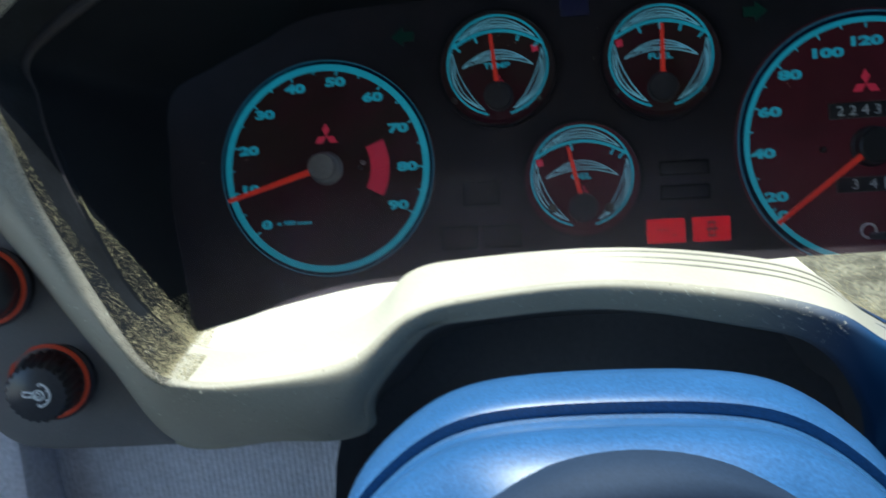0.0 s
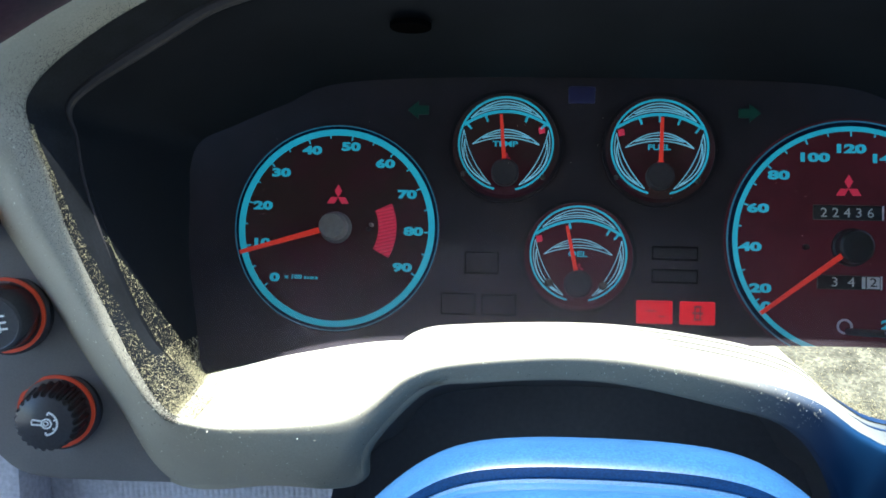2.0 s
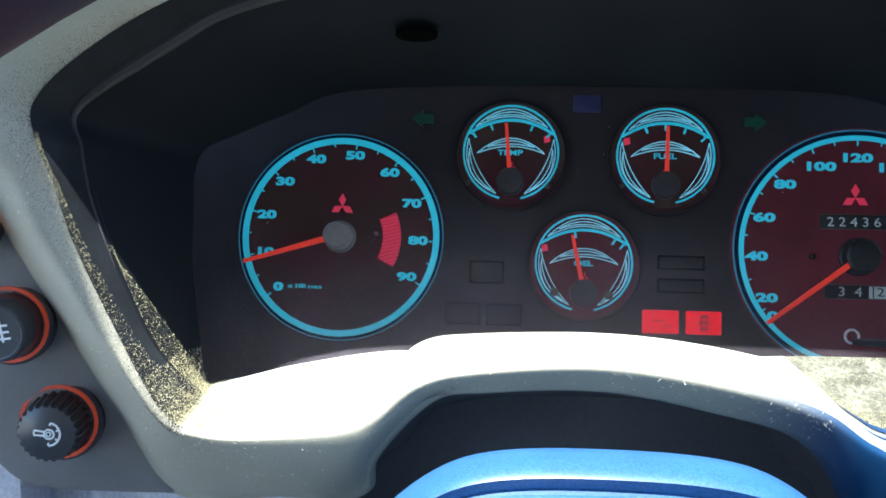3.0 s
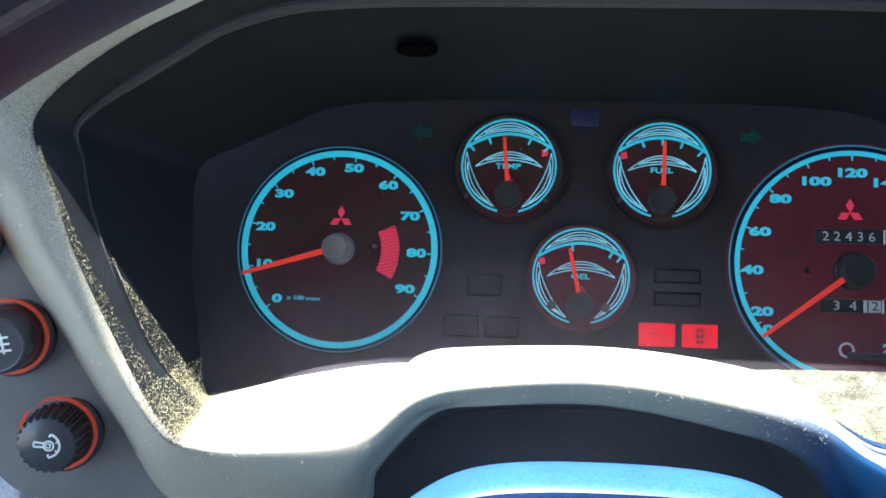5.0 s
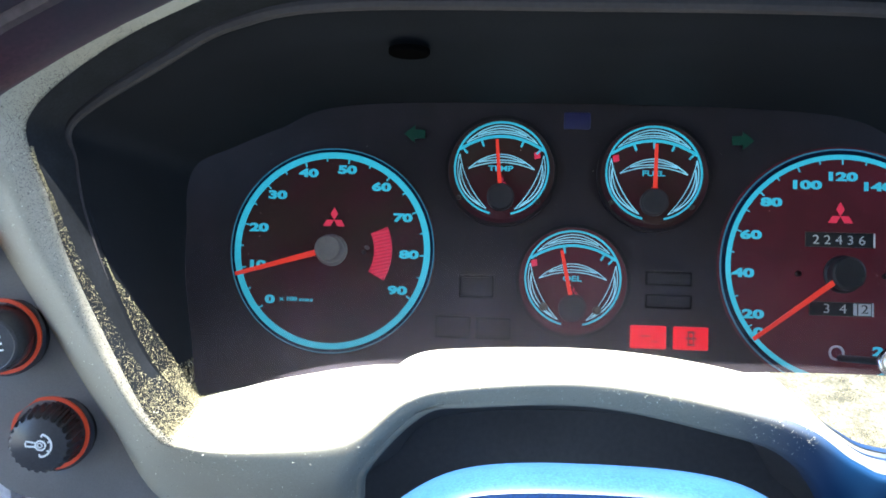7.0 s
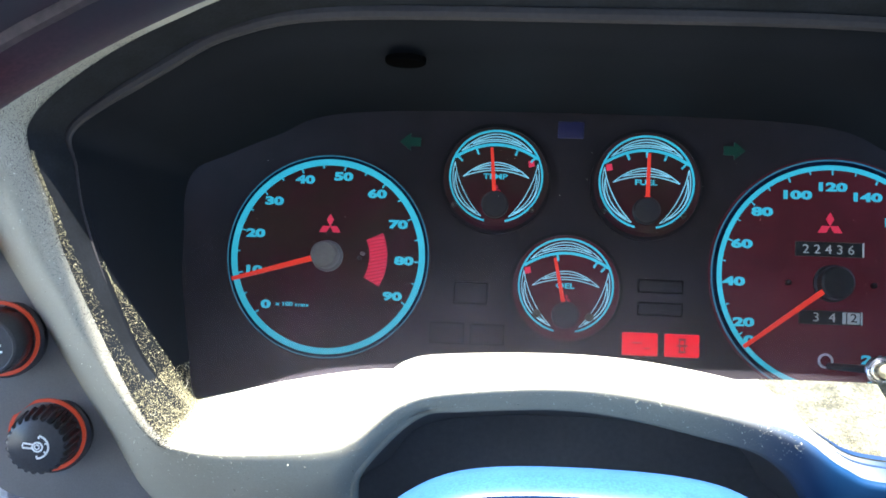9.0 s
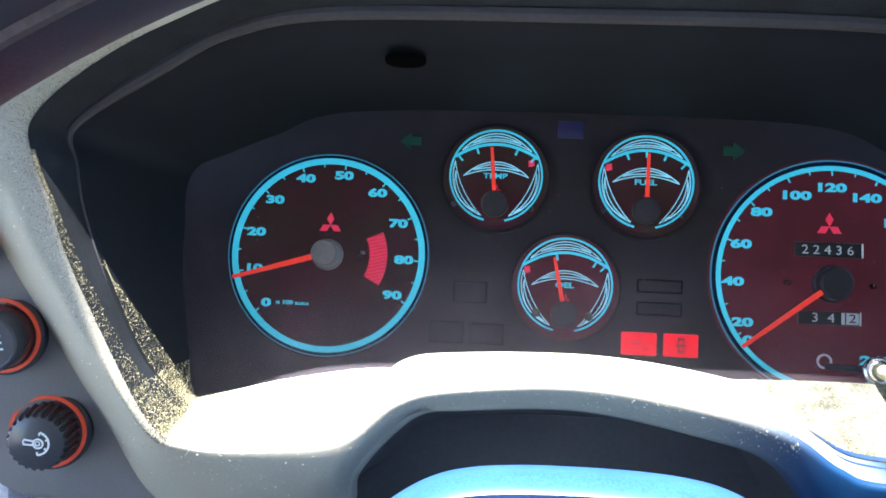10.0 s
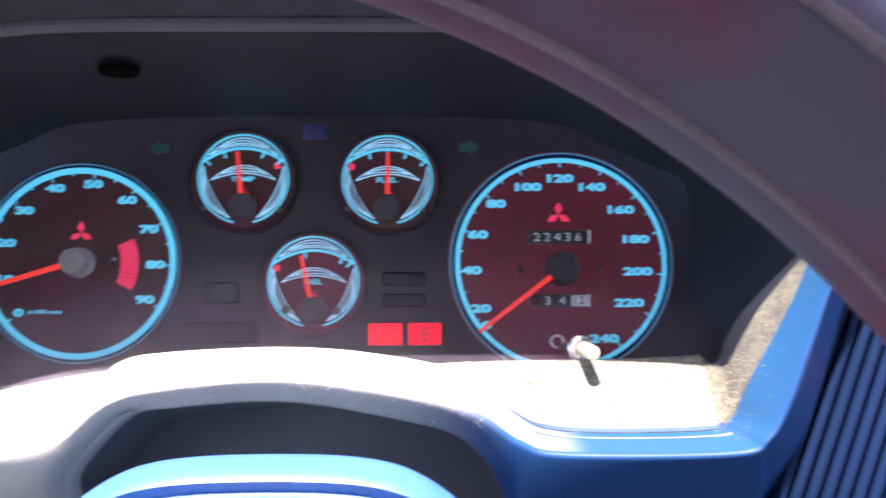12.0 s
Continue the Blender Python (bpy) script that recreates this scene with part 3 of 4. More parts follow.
# dark throat behind the arch
bm = bmesh.new()
arch = [(0.012, -0.30), (0.018, -0.12), (0.040, -0.083), (0.060, -0.066), (0.12, -0.061), (0.185, -0.066), (0.205, -0.085), (0.222, -0.12), (0.228, -0.30)]
arch = [(p.x, p.z) for p in smooth_loop([(x, 0, z) for x, z in arch], 5, False)]
rows = loft(bm, [[(x, -0.1165 + 0.030 * min(1.0, max(0.0, (-0.072 - z) / 0.03)), z) for x, z in arch], [(x, -0.03, z - 0.01) for x, z in arch]], closed=False)
bm.faces.new(rows[1])
part("column_throat", bm, THROAT, dashboard, "black recess round the steering column")

# Flat black discs stand for the dark holes in the hood's underside.
for x in (0.0452, 0.2620):
    bm = bmesh.new()
    turned(bm, [(0.0092, 0.0012), (0.0092, -0.0006), (0.0086, -0.0012)], n=32)
    bm.transform(pose(x, -0.0885, 0.0748, 90, 0, 0) @ Matrix.Diagonal((0.92, 1, 0.8, 1)))
    part("hole_disc", bm, HOLE, dashboard, "black disc standing for a hole under the hood")

# ---- instrument cluster ----
cluster = thing("instrument_cluster", Matrix(), "dark instrument cluster with cyan ringed dials behind clear plastic", "instrument cluster")
bm = bmesh.new()
box(bm, -0.16, 0.40, 0.0, 0.012, -0.085, 0.10, 0.002)
part("face_plate", bm, FACE, cluster, "matt charcoal face plate")
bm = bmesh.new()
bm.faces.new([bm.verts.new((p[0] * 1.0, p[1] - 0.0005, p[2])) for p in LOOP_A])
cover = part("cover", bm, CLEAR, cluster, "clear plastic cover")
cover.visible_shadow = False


def dial(name, cx, cz, r, label, mat):
    bm = bmesh.new()
    turned(bm, [(r, 0.004), (r, -0.0006), (r - 0.0006, -0.0012)], cx, cz, 96)
    return part(name, bm, mat, cluster, label)


def stripe(name, line, width, mat, parent, y0=-0.0010, y1=-0.0016):
    return part(name, ribbon(bmesh.new(), line, width, y0, y1), mat, parent, smooth=False)


def rounds(name, cx, cz, r0, r1, mat, parent, y0=-0.0010, y1=-0.0017):
    return part(name, ring(bmesh.new(), cx, cz, r0, r1, y0, y1), mat, parent)


def ray_line(cx, cz, angle, r0, r1):
    c, s = math.cos(radians(angle)), math.sin(radians(angle))
    return [(cx + r0 * c, cz + r0 * s), (cx + r1 * c, cz + r1 * s)]


def emblem(cx, cz, size, parent, mat=RED):
    """Three plain red lozenges."""
    bm = bmesh.new()
    for a in (90, 210, 330):
        c, s = math.cos(radians(a)), math.sin(radians(a))
        mid, wide = size * 0.5, size * 0.29
        slab(bm, [(cx, cz), (cx + c * mid - s * wide, cz + s * mid + c * wide), (cx + c * size, cz + s * size), (cx + c * mid + s * wide, cz + s * mid - c * wide)], -0.001, -0.0016)
    part("emblem", bm, mat, parent, smooth=False)


def pointer(cx, cz, angle, r0, r1, w0, w1, y, mat, parent):
    c, s = math.cos(radians(angle)), math.sin(radians(angle))
    outline = [(cx + r0 * c - s * w0, cz + r0 * s + c * w0), (cx + r0 * c + s * w0, cz + r0 * s - c * w0), (cx + r1 * c + s * w1, cz + r1 * s - c * w1), (cx + r1 * c - s * w1, cz + r1 * s + c * w1)]
    bm = slab(bmesh.new(), outline, y, y - 0.0012)
    return part("needle", bm, mat, parent, smooth=False)


# tachometer
tacho = dial("tachometer", 0, 0, 0.0513, "round maroon tachometer dial with a broad cyan ring", DIAL)
rounds("ring", 0, 0, 0.0457, 0.0487, CYAN, tacho)
rounds("outer_line", 0, 0, 0.0502, 0.0507, OUTLINE, tacho)
rounds("dark_line", 0, 0, 0.0488, 0.0501, NAVY_DARK, tacho, -0.0010, -0.0014)
TACHO_0, TACHO_90 = 220.3, -29.7
for i in range(19):
    a = TACHO_0 + (TACHO_90 - TACHO_0) * i / 18
    long = i % 2 == 0
    stripe("tick", ray_line(0, 0, a, 0.0436 if long else 0.0443, 0.0459), 0.0007, CYAN, tacho)
for i in range(10):
    a = TACHO_0 + (TACHO_90 - TACHO_0) * i / 9
    c, n = math.cos(radians(a)), math.sin(radians(a))
    r = 0.0383 + 0.0022 * max(0.0, n) ** 3 + (0.0008 if i == 0 else 0.0)
    part("number", lettering(str(i * 10), 0.0054, r * c, -0.0014, r * n, 1.72, 0.00028), CYAN, tacho, smooth=False)


def hatch(bm, r0, r1, a0, a1, lean, step, width):
    """Slanting strokes clipped to a band between two radii and two angles."""
    c, n = math.cos(radians(lean)), math.sin(radians(lean))
    for k in range(-60, 61):
        inside = []
        for j in range(121):
            along = -r1 + 2 * r1 * j / 120
            x, z = along * c - k * step * n, along * n + k * step * c
            r, a = math.hypot(x, z), math.degrees(math.atan2(z, x))
            if r0 < r < r1 and a0 < a < a1:
                inside.append((x, z))
        if len(inside) > 3:
            ribbon(bm, [inside[0], inside[-1]], width, -0.0015, -0.0019)
    return bm


bm = slab(bmesh.new(), arc(0, 0, 0.0300, -28.5, 24.5, 20) + arc(0, 0, 0.0210, 24.5, -28.5, 20), -0.001, -0.0015)
redline = part("redline", bm, RED_DEEP, tacho, "hatched red zone", smooth=False)
part("hatching", hatch(bmesh.new(), 0.0211, 0.0299, -28, 24, 14, 0.00165, 0.0010), RED, redline, "bright red slanting strokes", smooth=False)
emblem(0.0005, 0.0150, 0.0062, tacho)
part("scale_text", lettering("x 100", 0.0027, -0.0205, -0.0014, -0.0247, 1.4, 0.0001), CYAN, tacho, smooth=False)
for x0, x1 in ((-0.0150, -0.0140), (-0.0134, -0.0128), (-0.0122, -0.0102), (-0.0096, -0.0084)):
    stripe("scale_bar", [(x0, -0.0250), (x1, -0.0250)], 0.0013, CYAN, tacho)
pointer(0, 0, 196.5, 0.006, 0.0476, 0.0014, 0.0009, -0.008, NEEDLE, tacho)
bm = bmesh.new()
turned(bm, [(0.0078, 0), (0.0078, -0.003), (0.0066, -0.004), (0.0064, -0.0120), (0.0058, -0.0130), (0.0008, -0.0127)])
part("hub", bm, CAP, tacho, "grey plastic needle cap")
for x, z in ((0.0178, 0.0016), (0.0163, -0.0006)):
    part("pin", turned(bmesh.new(), [(0.0010, 0), (0.0010, -0.0045), (0.0006, -0.0052)], x, z, 16), CAP if z > 0 else DRUM, tacho, "small stop pin")

# speedometer
SX, SZ = 0.2447, -0.0012
speedo = dial("speedometer", SX, SZ, 0.0582, "round maroon speedometer dial with a thin cyan ring", DIAL_RED)
rounds("ring", SX, SZ, 0.0520, 0.0543, CYAN, speedo)
rounds("outer_line", SX, SZ, 0.0564, 0.0571, OUTLINE, speedo)
rounds("dark_line", SX, SZ, 0.0544, 0.0563, NAVY_DARK, speedo, -0.0010, -0.0014)
MARKS = [218.0] + [90 + (6 - i) * (23.7 if i < 6 else 24.2) for i in range(1, 13)]
for i, a in enumerate(MARKS):
    stripe("tick", ray_line(SX, SZ, a, 0.0496, 0.0522), 0.0007, CYAN, speedo)
    if i:
        stripe("tick", ray_line(SX, SZ, a + 11.9 if i > 1 else a + 5.5, 0.0504, 0.0522), 0.0006, CYAN, speedo)
    r = 0.0450 - (0.0055 * abs(math.cos(radians(a))) if i > 4 else 0.0)
    dx, dz = {0: (-0.0030, -0.0040), 1: (-0.0017, -0.0018), 2: (-0.0011, 0), 6: (-0.0006, -0.0015), 7: (-0.0017, 0), 12: (-0.0026, -0.0045)}.get(i, (0, 0))
    part("number", lettering(str(i * 20), 0.0055, SX + r * math.cos(radians(a)) + dx, -0.0014, SZ + r * math.sin(radians(a)) + dz, 1.8, 0.00028), CYAN, speedo, smooth=False)
emblem(0.2437, 0.0235, 0.0066, speedo)
for x0, x1, z0, z1 in ((0.2275, 0.2592, 0.0088, 0.0156), (0.2295, 0.2585, -0.0238, -0.0174)):
    bm = bmesh.new()
    box(bm, x0, x1, -0.0014, 0.0, z0, z1, 0.0003)
    part("counter", bm, DRUM, speedo, "black counter window")
part("counter_number", lettering("2 2 4 3 6", 0.0062, 0.2430, -0.0016, 0.0119, 1.1), DIGIT, speedo, smooth=False)
part("counter_number", lettering("3  4", 0.0062, 0.2412, -0.0016, -0.0207, 1.15), DIGIT, speedo, smooth=False)
bm = bmesh.new()
box(bm, 0.2497, 0.2578, -0.0018, -0.001, -0.0234, -0.0178, 0.0003)
drum = part("counter_drum", bm, DIGIT, speedo, "white tenths drum", smooth=False)
part("drum_number", lettering("2", 0.0058, 0.2548, -0.0020, -0.0206, 1.25), DRUM, drum, smooth=False)
stripe("drum_line", [(0.2515, -0.0180), (0.2515, -0.0232)], 0.0005, DRUM, drum, -0.0016, -0.0021)
for x0, x1, z0, z1 in ((0.2275, 0.2592, 0.0088, 0.0156), (0.2295, 0.2585, -0.0238, -0.0174)):
    stripe("window_edge", [(x1, z0), (x1, z1)], 0.0007, DIGIT, speedo, -0.001, -0.0020)
    for line in ([(x0, z1), (x1, z1)], [(x0, z0), (x1, z0)], [(x0, z0), (x0, z1)]):
        stripe("window_edge", line, 0.00035, SCREW, speedo, -0.001, -0.0019)
pointer(0.2447, -0.0038, 217.2, 0.006, 0.0535, 0.0013, 0.0009, -0.008, NEEDLE, speedo)
bm = bmesh.new()
turned(bm, [(0.0090, 0), (0.0090, -0.003), (0.0080, -0.004), (0.0078, -0.0105), (0.0068, -0.0115), (0.0008, -0.0113)], 0.2448, -0.0042)
part("hub", bm, DRUM, speedo, "black needle cap")


for x in (0.2240, 0.2640):
    part("pin", turned(bmesh.new(), [(0.0014, 0), (0.0014, -0.0035), (0.0009, -0.0042)], x, -0.0045, 16), DRUM, speedo, "small black stop pin")
part("stem_hole", ring(bmesh.new(), 0.2420, -0.0412, 0.0026, 0.0036, -0.001, -0.0020, 32), DIGIT, speedo, "pale ring round the stem hole")


# small gauges
def crescent(name, p, q, low, high, width, mat, parent):
    """Two shallow arcs between the same two tips."""
    bm = bmesh.new()
    for rise in (low, high):
        ribbon(bm, bow(p, q, rise), width, -0.0006, -0.0021)
    return part(name, bm, mat, parent, smooth=False)


def gauge(name, cx, cz, text, lean, mark, ticks, screws, mat, label):
    R = 0.0228
    at = lambda u, v: (cx + R * u, cz + R * v)
    bm = bmesh.new()
    turned(bm, [(0.0268, 0.004), (0.0268, -0.0012), (0.0262, -0.0018), (0.0240, -0.0012), (0.0236, -0.0008)], cx, cz - 0.0014, 72)
    bezel = part(name, bm, mat, cluster, label)
    part("bezel_ring", ring(bmesh.new(), cx, cz - 0.0014, 0.0258, 0.0275, 0.001, -0.0036, 72), RIM_BLACK, bezel, "black bezel ring")
    stripe("rim_line", arc(cx, cz, R, -77, 257, 84), 0.00085, CYAN, bezel, -0.0006, -0.0022)
    p, q = at(-0.90, 0.40), at(0.90, 0.40)
    stripe("scale_arc", bow(p, q, R * 0.295), 0.0012, CYAN, bezel, -0.0006, -0.0022)
    crescent("crest", at(-0.76, 0.545), at(0.76, 0.545), R * 0.225, R * 0.385, 0.00036, PALE, bezel)
    crescent("crest", at(-0.53, 0.705), at(0.53, 0.705), R * 0.105, R * 0.165, 0.00036, PALE, bezel)
    for side in (-1, 1):
        crescent("side_crescent", at(side * 0.90, 0.29), at(side * 0.30, -0.88), side * R * 0.10, side * R * 0.275, 0.00036, PALE, bezel)
        crescent("side_crescent", at(side * 0.875, 0.08), at(side * 0.41, -0.80), side * R * 0.13, side * R * 0.195, 0.00036, PALE, bezel)
    crescent("crescent", at(-0.71, -0.02), at(0.71, -0.02), R * 0.15, R * 0.325, 0.00038, PALE, bezel)
    crescent("crescent", at(-0.50, 0.115), at(0.50, 0.115), R * 0.065, R * 0.135, 0.00036, PALE, bezel)
    line = bow(p, q, R * 0.295, 100)
    for k in ticks:
        x, z = line[k]
        d = Vector((cx - x, cz - 0.012 - z)).normalized() * 0.0036
        stripe("tick", [(x, z), (x + d.x, z + d.y)], 0.0010, CYAN, bezel, -0.0006, -0.0023)
    bm = slab(bmesh.new(), [at(mark - 0.05, 0.22), at(mark + 0.07, 0.25), at(mark + 0.05, 0.38), at(mark - 0.07, 0.35)], -0.0006, -0.0022)
    part("red_mark", bm, RED, bezel, smooth=False)
    part("name_text", lettering(text, 0.0036, cx - 0.0003, -0.0020, cz - 0.0003, 1.40, 0.0001), CYAN, bezel, smooth=False)
    emblem(cx + 0.0006, cz - 0.0066, 0.0024, bezel, RED_DEEP)
    for u, v, r in screws:
        x, z = at(u, v)
        part("screw", turned(bmesh.new(), [(r, 0), (r, -0.0030), (r * 0.6, -0.0036)], x, z, 16), SCREW, bezel)
    pointer(cx, cz - 0.0140, 90 + lean, 0.005, 0.0275, 0.0010, 0.0007, -0.0055, NEEDLE, bezel)
    bm = bmesh.new()
    turned(bm, [(0.0066, 0), (0.0066, -0.0065), (0.0058, -0.0075), (0.0005, -0.0074)], cx, cz - 0.0145, 40)
    part("hub", bm, BEAD_BLACK, bezel, "black needle cap")


OUTSIDE, INSIDE = ((-0.90, -0.66, 0.0012), (0.80, -0.71, 0.0013)), ((-0.60, -0.62, 0.0021), (0.52, -0.66, 0.0021))
gauge("temperature_gauge", 0.0822, 0.0427, "TEMP", 5.0, 0.76, (3, 25, 76, 97), OUTSIDE, DIAL, "small round temperature gauge with cyan lines")
gauge("fuel_gauge", 0.1559, 0.0420, "FUEL", -1.0, -0.80, (26, 50, 74, 97), OUTSIDE, DIAL, "small round fuel gauge with cyan lines")
gauge("oil_gauge", 0.1182, -0.0101, "OEL", 12.0, -0.82, (39, 87, 97), INSIDE, DIAL_RED, "small round oil gauge with cyan lines")

# warning lamps and blank windows
for x0, x1, z0, z1 in ((0.0635, 0.0803, -0.0210, -0.0100), (0.0525, 0.0695, -0.0410, -0.0302), (0.0722, 0.0892, -0.0410, -0.0305), (0.1530, 0.1750, -0.0122, -0.0054), (0.1530, 0.1750, -0.0232, -0.0164)):
    window = part("blank_window", box(bmesh.new(), x0, x1, -0.0006, 0.002, z0, z1, 0.0005), BLANK, cluster, "dark unlit warning window")
    part("window_pane", box(bmesh.new(), x0 + 0.0010, x1 - 0.0010, -0.0011, 0.001, z0 + 0.0010, z1 - 0.0010, 0.0003), PANE, window)
for x0, x1, sign in ((0.1462, 0.1632, 0), (0.1665, 0.1830, 1)):
    lamp = part("warning_lamp", box(bmesh.new(), x0, x1, -0.0012, 0.002, -0.0425, -0.0315, 0.0006), LAMP, cluster, "glowing red warning lamp")
    xm = (x0 + x1) / 2
    bm = bmesh.new()
    if sign:
        for dz, w in ((0.0030, 0.0018), (0, 0.0026), (-0.0030, 0.0018)):
            ribbon(bm, [(xm - w, -0.037 + dz), (xm + w, -0.037 + dz)], 0.0011, -0.0011, -0.0015)
        ribbon(bm, [(xm - 0.0012, -0.0400), (xm - 0.0012, -0.0340)], 0.0007, -0.0011, -0.0015)
        ribbon(bm, [(xm + 0.0012, -0.0400), (xm + 0.0012, -0.0340)], 0.0007, -0.0011, -0.0015)
    else:
        ribbon(bm, [(xm - 0.0040, -0.0365), (xm + 0.0010, -0.0365)], 0.0006, -0.0011, -0.0015)
        ribbon(bm, [(xm + 0.0015, -0.0390), (xm + 0.0050, -0.0390)], 0.0006, -0.0011, -0.0015)
    part("symbol", bm, LAMP_DARK, lamp, smooth=False)
for x, mirror in ((0.0390, -1), (0.1980, 1)):
    bm = bmesh.new()
    m = mirror
    slab(bm, [(x + m * 0.0055, 0.059), (x, 0.0635), (x, 0.0612), (x - m * 0.005, 0.0612), (x - m * 0.005, 0.0568), (x, 0.0568), (x, 0.0545)][:: m], 0.0, -0.0008)
    part("turn_arrow", bm, GREEN, cluster, "dark green turn signal arrow", smooth=False)
part("beam_lamp", box(bmesh.new(), 0.1120, 0.1250, -0.0008, 0.001, 0.0630, 0.0715, 0.0008), BLUE, cluster, "dark blue high beam lamp")

# ---- rotary switches on the panel ----
def rotary_switch(x, z, size, ring_mat, sign, ribbed, label, large=1.0, turn=0.0):
    m = pose(x, panel_y(x, z) - 0.0008, z, 0, 0, 0) @ pose(0, 0, 0, 13, 0, 9) @ Matrix.Scale(size, 4)
    base = thing("rotary_switch", m, label, "switch", "switches on the panel")
    bm = bmesh.new()
    turned(bm, [(0.0152, 0.003), (0.0150, -0.0005), (0.0138, -0.0012)], n=48)
    part("socket", bm, KNOB, base)
    bm = bmesh.new()
    ring(bm, 0, 0, 0.0125, 0.0137, -0.0005, -0.0024, 64)
    part("ring", bm, ring_mat, base, "thin red ring")
    bm = bmesh.new()
    if ribbed:
        n = 96
        rows = []
        for y, r, deep in ((0.0, 0.0116, 0.0010), (-0.0130, 0.0108, 0.0011), (-0.0142, 0.0101, 0.0006), (-0.0146, 0.0094, 0.0)):
            rows.append([Vector(((r - deep * (i % 4 in (0, 1))) * math.cos(2 * math.pi * i / n), y, (r - deep * (i % 4 in (0, 1))) * math.sin(2 * math.pi * i / n))) for i in range(n)])
        made = loft(bm, rows)
        bm.faces.new(made[0])
        bm.faces.new(made[-1])
    else:
        turned(bm, [(0.0116, 0), (0.0112, -0.010), (0.0106, -0.0132), (0.0100, -0.0146), (0.0092, -0.0150), (0.0088, -0.0146), (0.0004, -0.0144)], n=48)
    part("knob", bm, KNOB, base, "ribbed black knob" if ribbed else "smooth black knob")
    bm = bmesh.new()
    for line, w in sign:
        ribbon(bm, [(px * large, pz * large) for px, pz in line], w, -0.0143, -0.0149)
    bm.transform(pose(0, 0, 0, 0, turn, 0))
    part("symbol", bm, WHITE, base, "white printed symbol", smooth=False)


LIGHT_SIGN = [(bow((-0.0005, 0.0030), (-0.0005, -0.0030), 0.0042), 0.0009), ([(-0.0005, 0.0032), (-0.0005, -0.0032)], 0.0009), ([(-0.0030, 0.0028), (-0.0030, -0.0028)], 0.0009)]
FOG_SIGN = [(bow((-0.0010, -0.0032), (-0.0010, 0.0032), 0.0036), 0.0009), ([(-0.0010, 0.0032), (-0.0010, -0.0032)], 0.0009)] + [([(0.0004, k), (0.0046, k - 0.0004)], 0.0007) for k in (0.0022, 0, -0.0022)] + [([(0.0024, 0.0034), (0.0020, -0.0034)], 0.0007)]
DIM_SIGN = [(arc(0.0008, 0, 0.0019, 0, 360, 20), 0.0006), ([(-0.0008, 0.0008), (-0.0048, 0.0010), (-0.0050, 0), (-0.0048, -0.0010), (-0.0008, -0.0008)], 0.0006), (arc(0.0006, 0, 0.0009, 0, 360, 12), 0.0004), (arc(0.0002, 0, 0.0048, -80, 80, 24), 0.0007)] + [(ray_line(0.0002, 0, a, 0.0036, 0.0047), 0.0006) for a in (-80, -27, 27, 80)]
rotary_switch(-0.1195, -0.0072, 1.074, RING_LIT, LIGHT_SIGN, False, "black headlamp rotary switch with a lit orange ring", 1.4, -8)
rotary_switch(-0.1077, -0.0452, 1.099, RING, FOG_SIGN, False, "black fog lamp rotary switch with a red ring", 1.05, -14)
rotary_switch(-0.0957, -0.0840, 1.126, RING, DIM_SIGN, True, "ribbed black dimmer knob with a red ring", 0.88, 6)

# ---- trip reset stem ----
stem = thing("reset_stem", pose(0.2432, -0.0660, -0.0435), "ivory tipped trip reset stem through the clear cover", "stem")
bm = bmesh.new()
turned(bm, [(0.0058, 0.001), (0.0058, -0.001), (0.0052, -0.002), (0.0045, -0.0014), (0.0042, -0.0026), (0.0036, -0.0030), (0.0032, -0.0012)], n=40)
part("grommet", bm, CHROME, stem, "bright metal grommet")
bm = bmesh.new()
turned(bm, [(0.0016, 0.063), (0.0016, -0.003)], n=20)
part("rod", bm, DRUM, stem)
bm = bmesh.new()
turned(bm, [(0.0020, 0.002), (0.0022, -0.003), (0.0029, -0.0040), (0.0030, -0.0060), (0.0031, -0.0178), (0.0025, -0.0192)], n=24)
bm.transform(pose(0.0002, -0.0010, 0.0002, 7, 0, 5.5))
part("cap", bm, IVORY, stem, "ivory plastic cap")

# ---- steering column ----
column = thing("steering_column", Matrix(), "pale blue-grey plastic steering column shroud", "steering column")
SIDE = [(0.0, 0.0), (0.018, -0.0003), (0.034, -0.0016), (0.046, -0.0042), (0.056, -0.0088), (0.066, -0.0160), (0.076, -0.0260), (0.083, -0.0390), (0.087, -0.060), (0.088, -0.100)]


def hoop(y, top, wide):
    """One section of the shroud, from foot to foot over the top."""
    side = smooth_loop([(x, 0, z) for x, z in SIDE], 3, False)
    return [(0.119 - p.x * wide, y, top + p.z) for p in reversed(side)] + [(0.119 + p.x * wide, y, top + p.z) for p in side[1:]]


bm = bmesh.new()
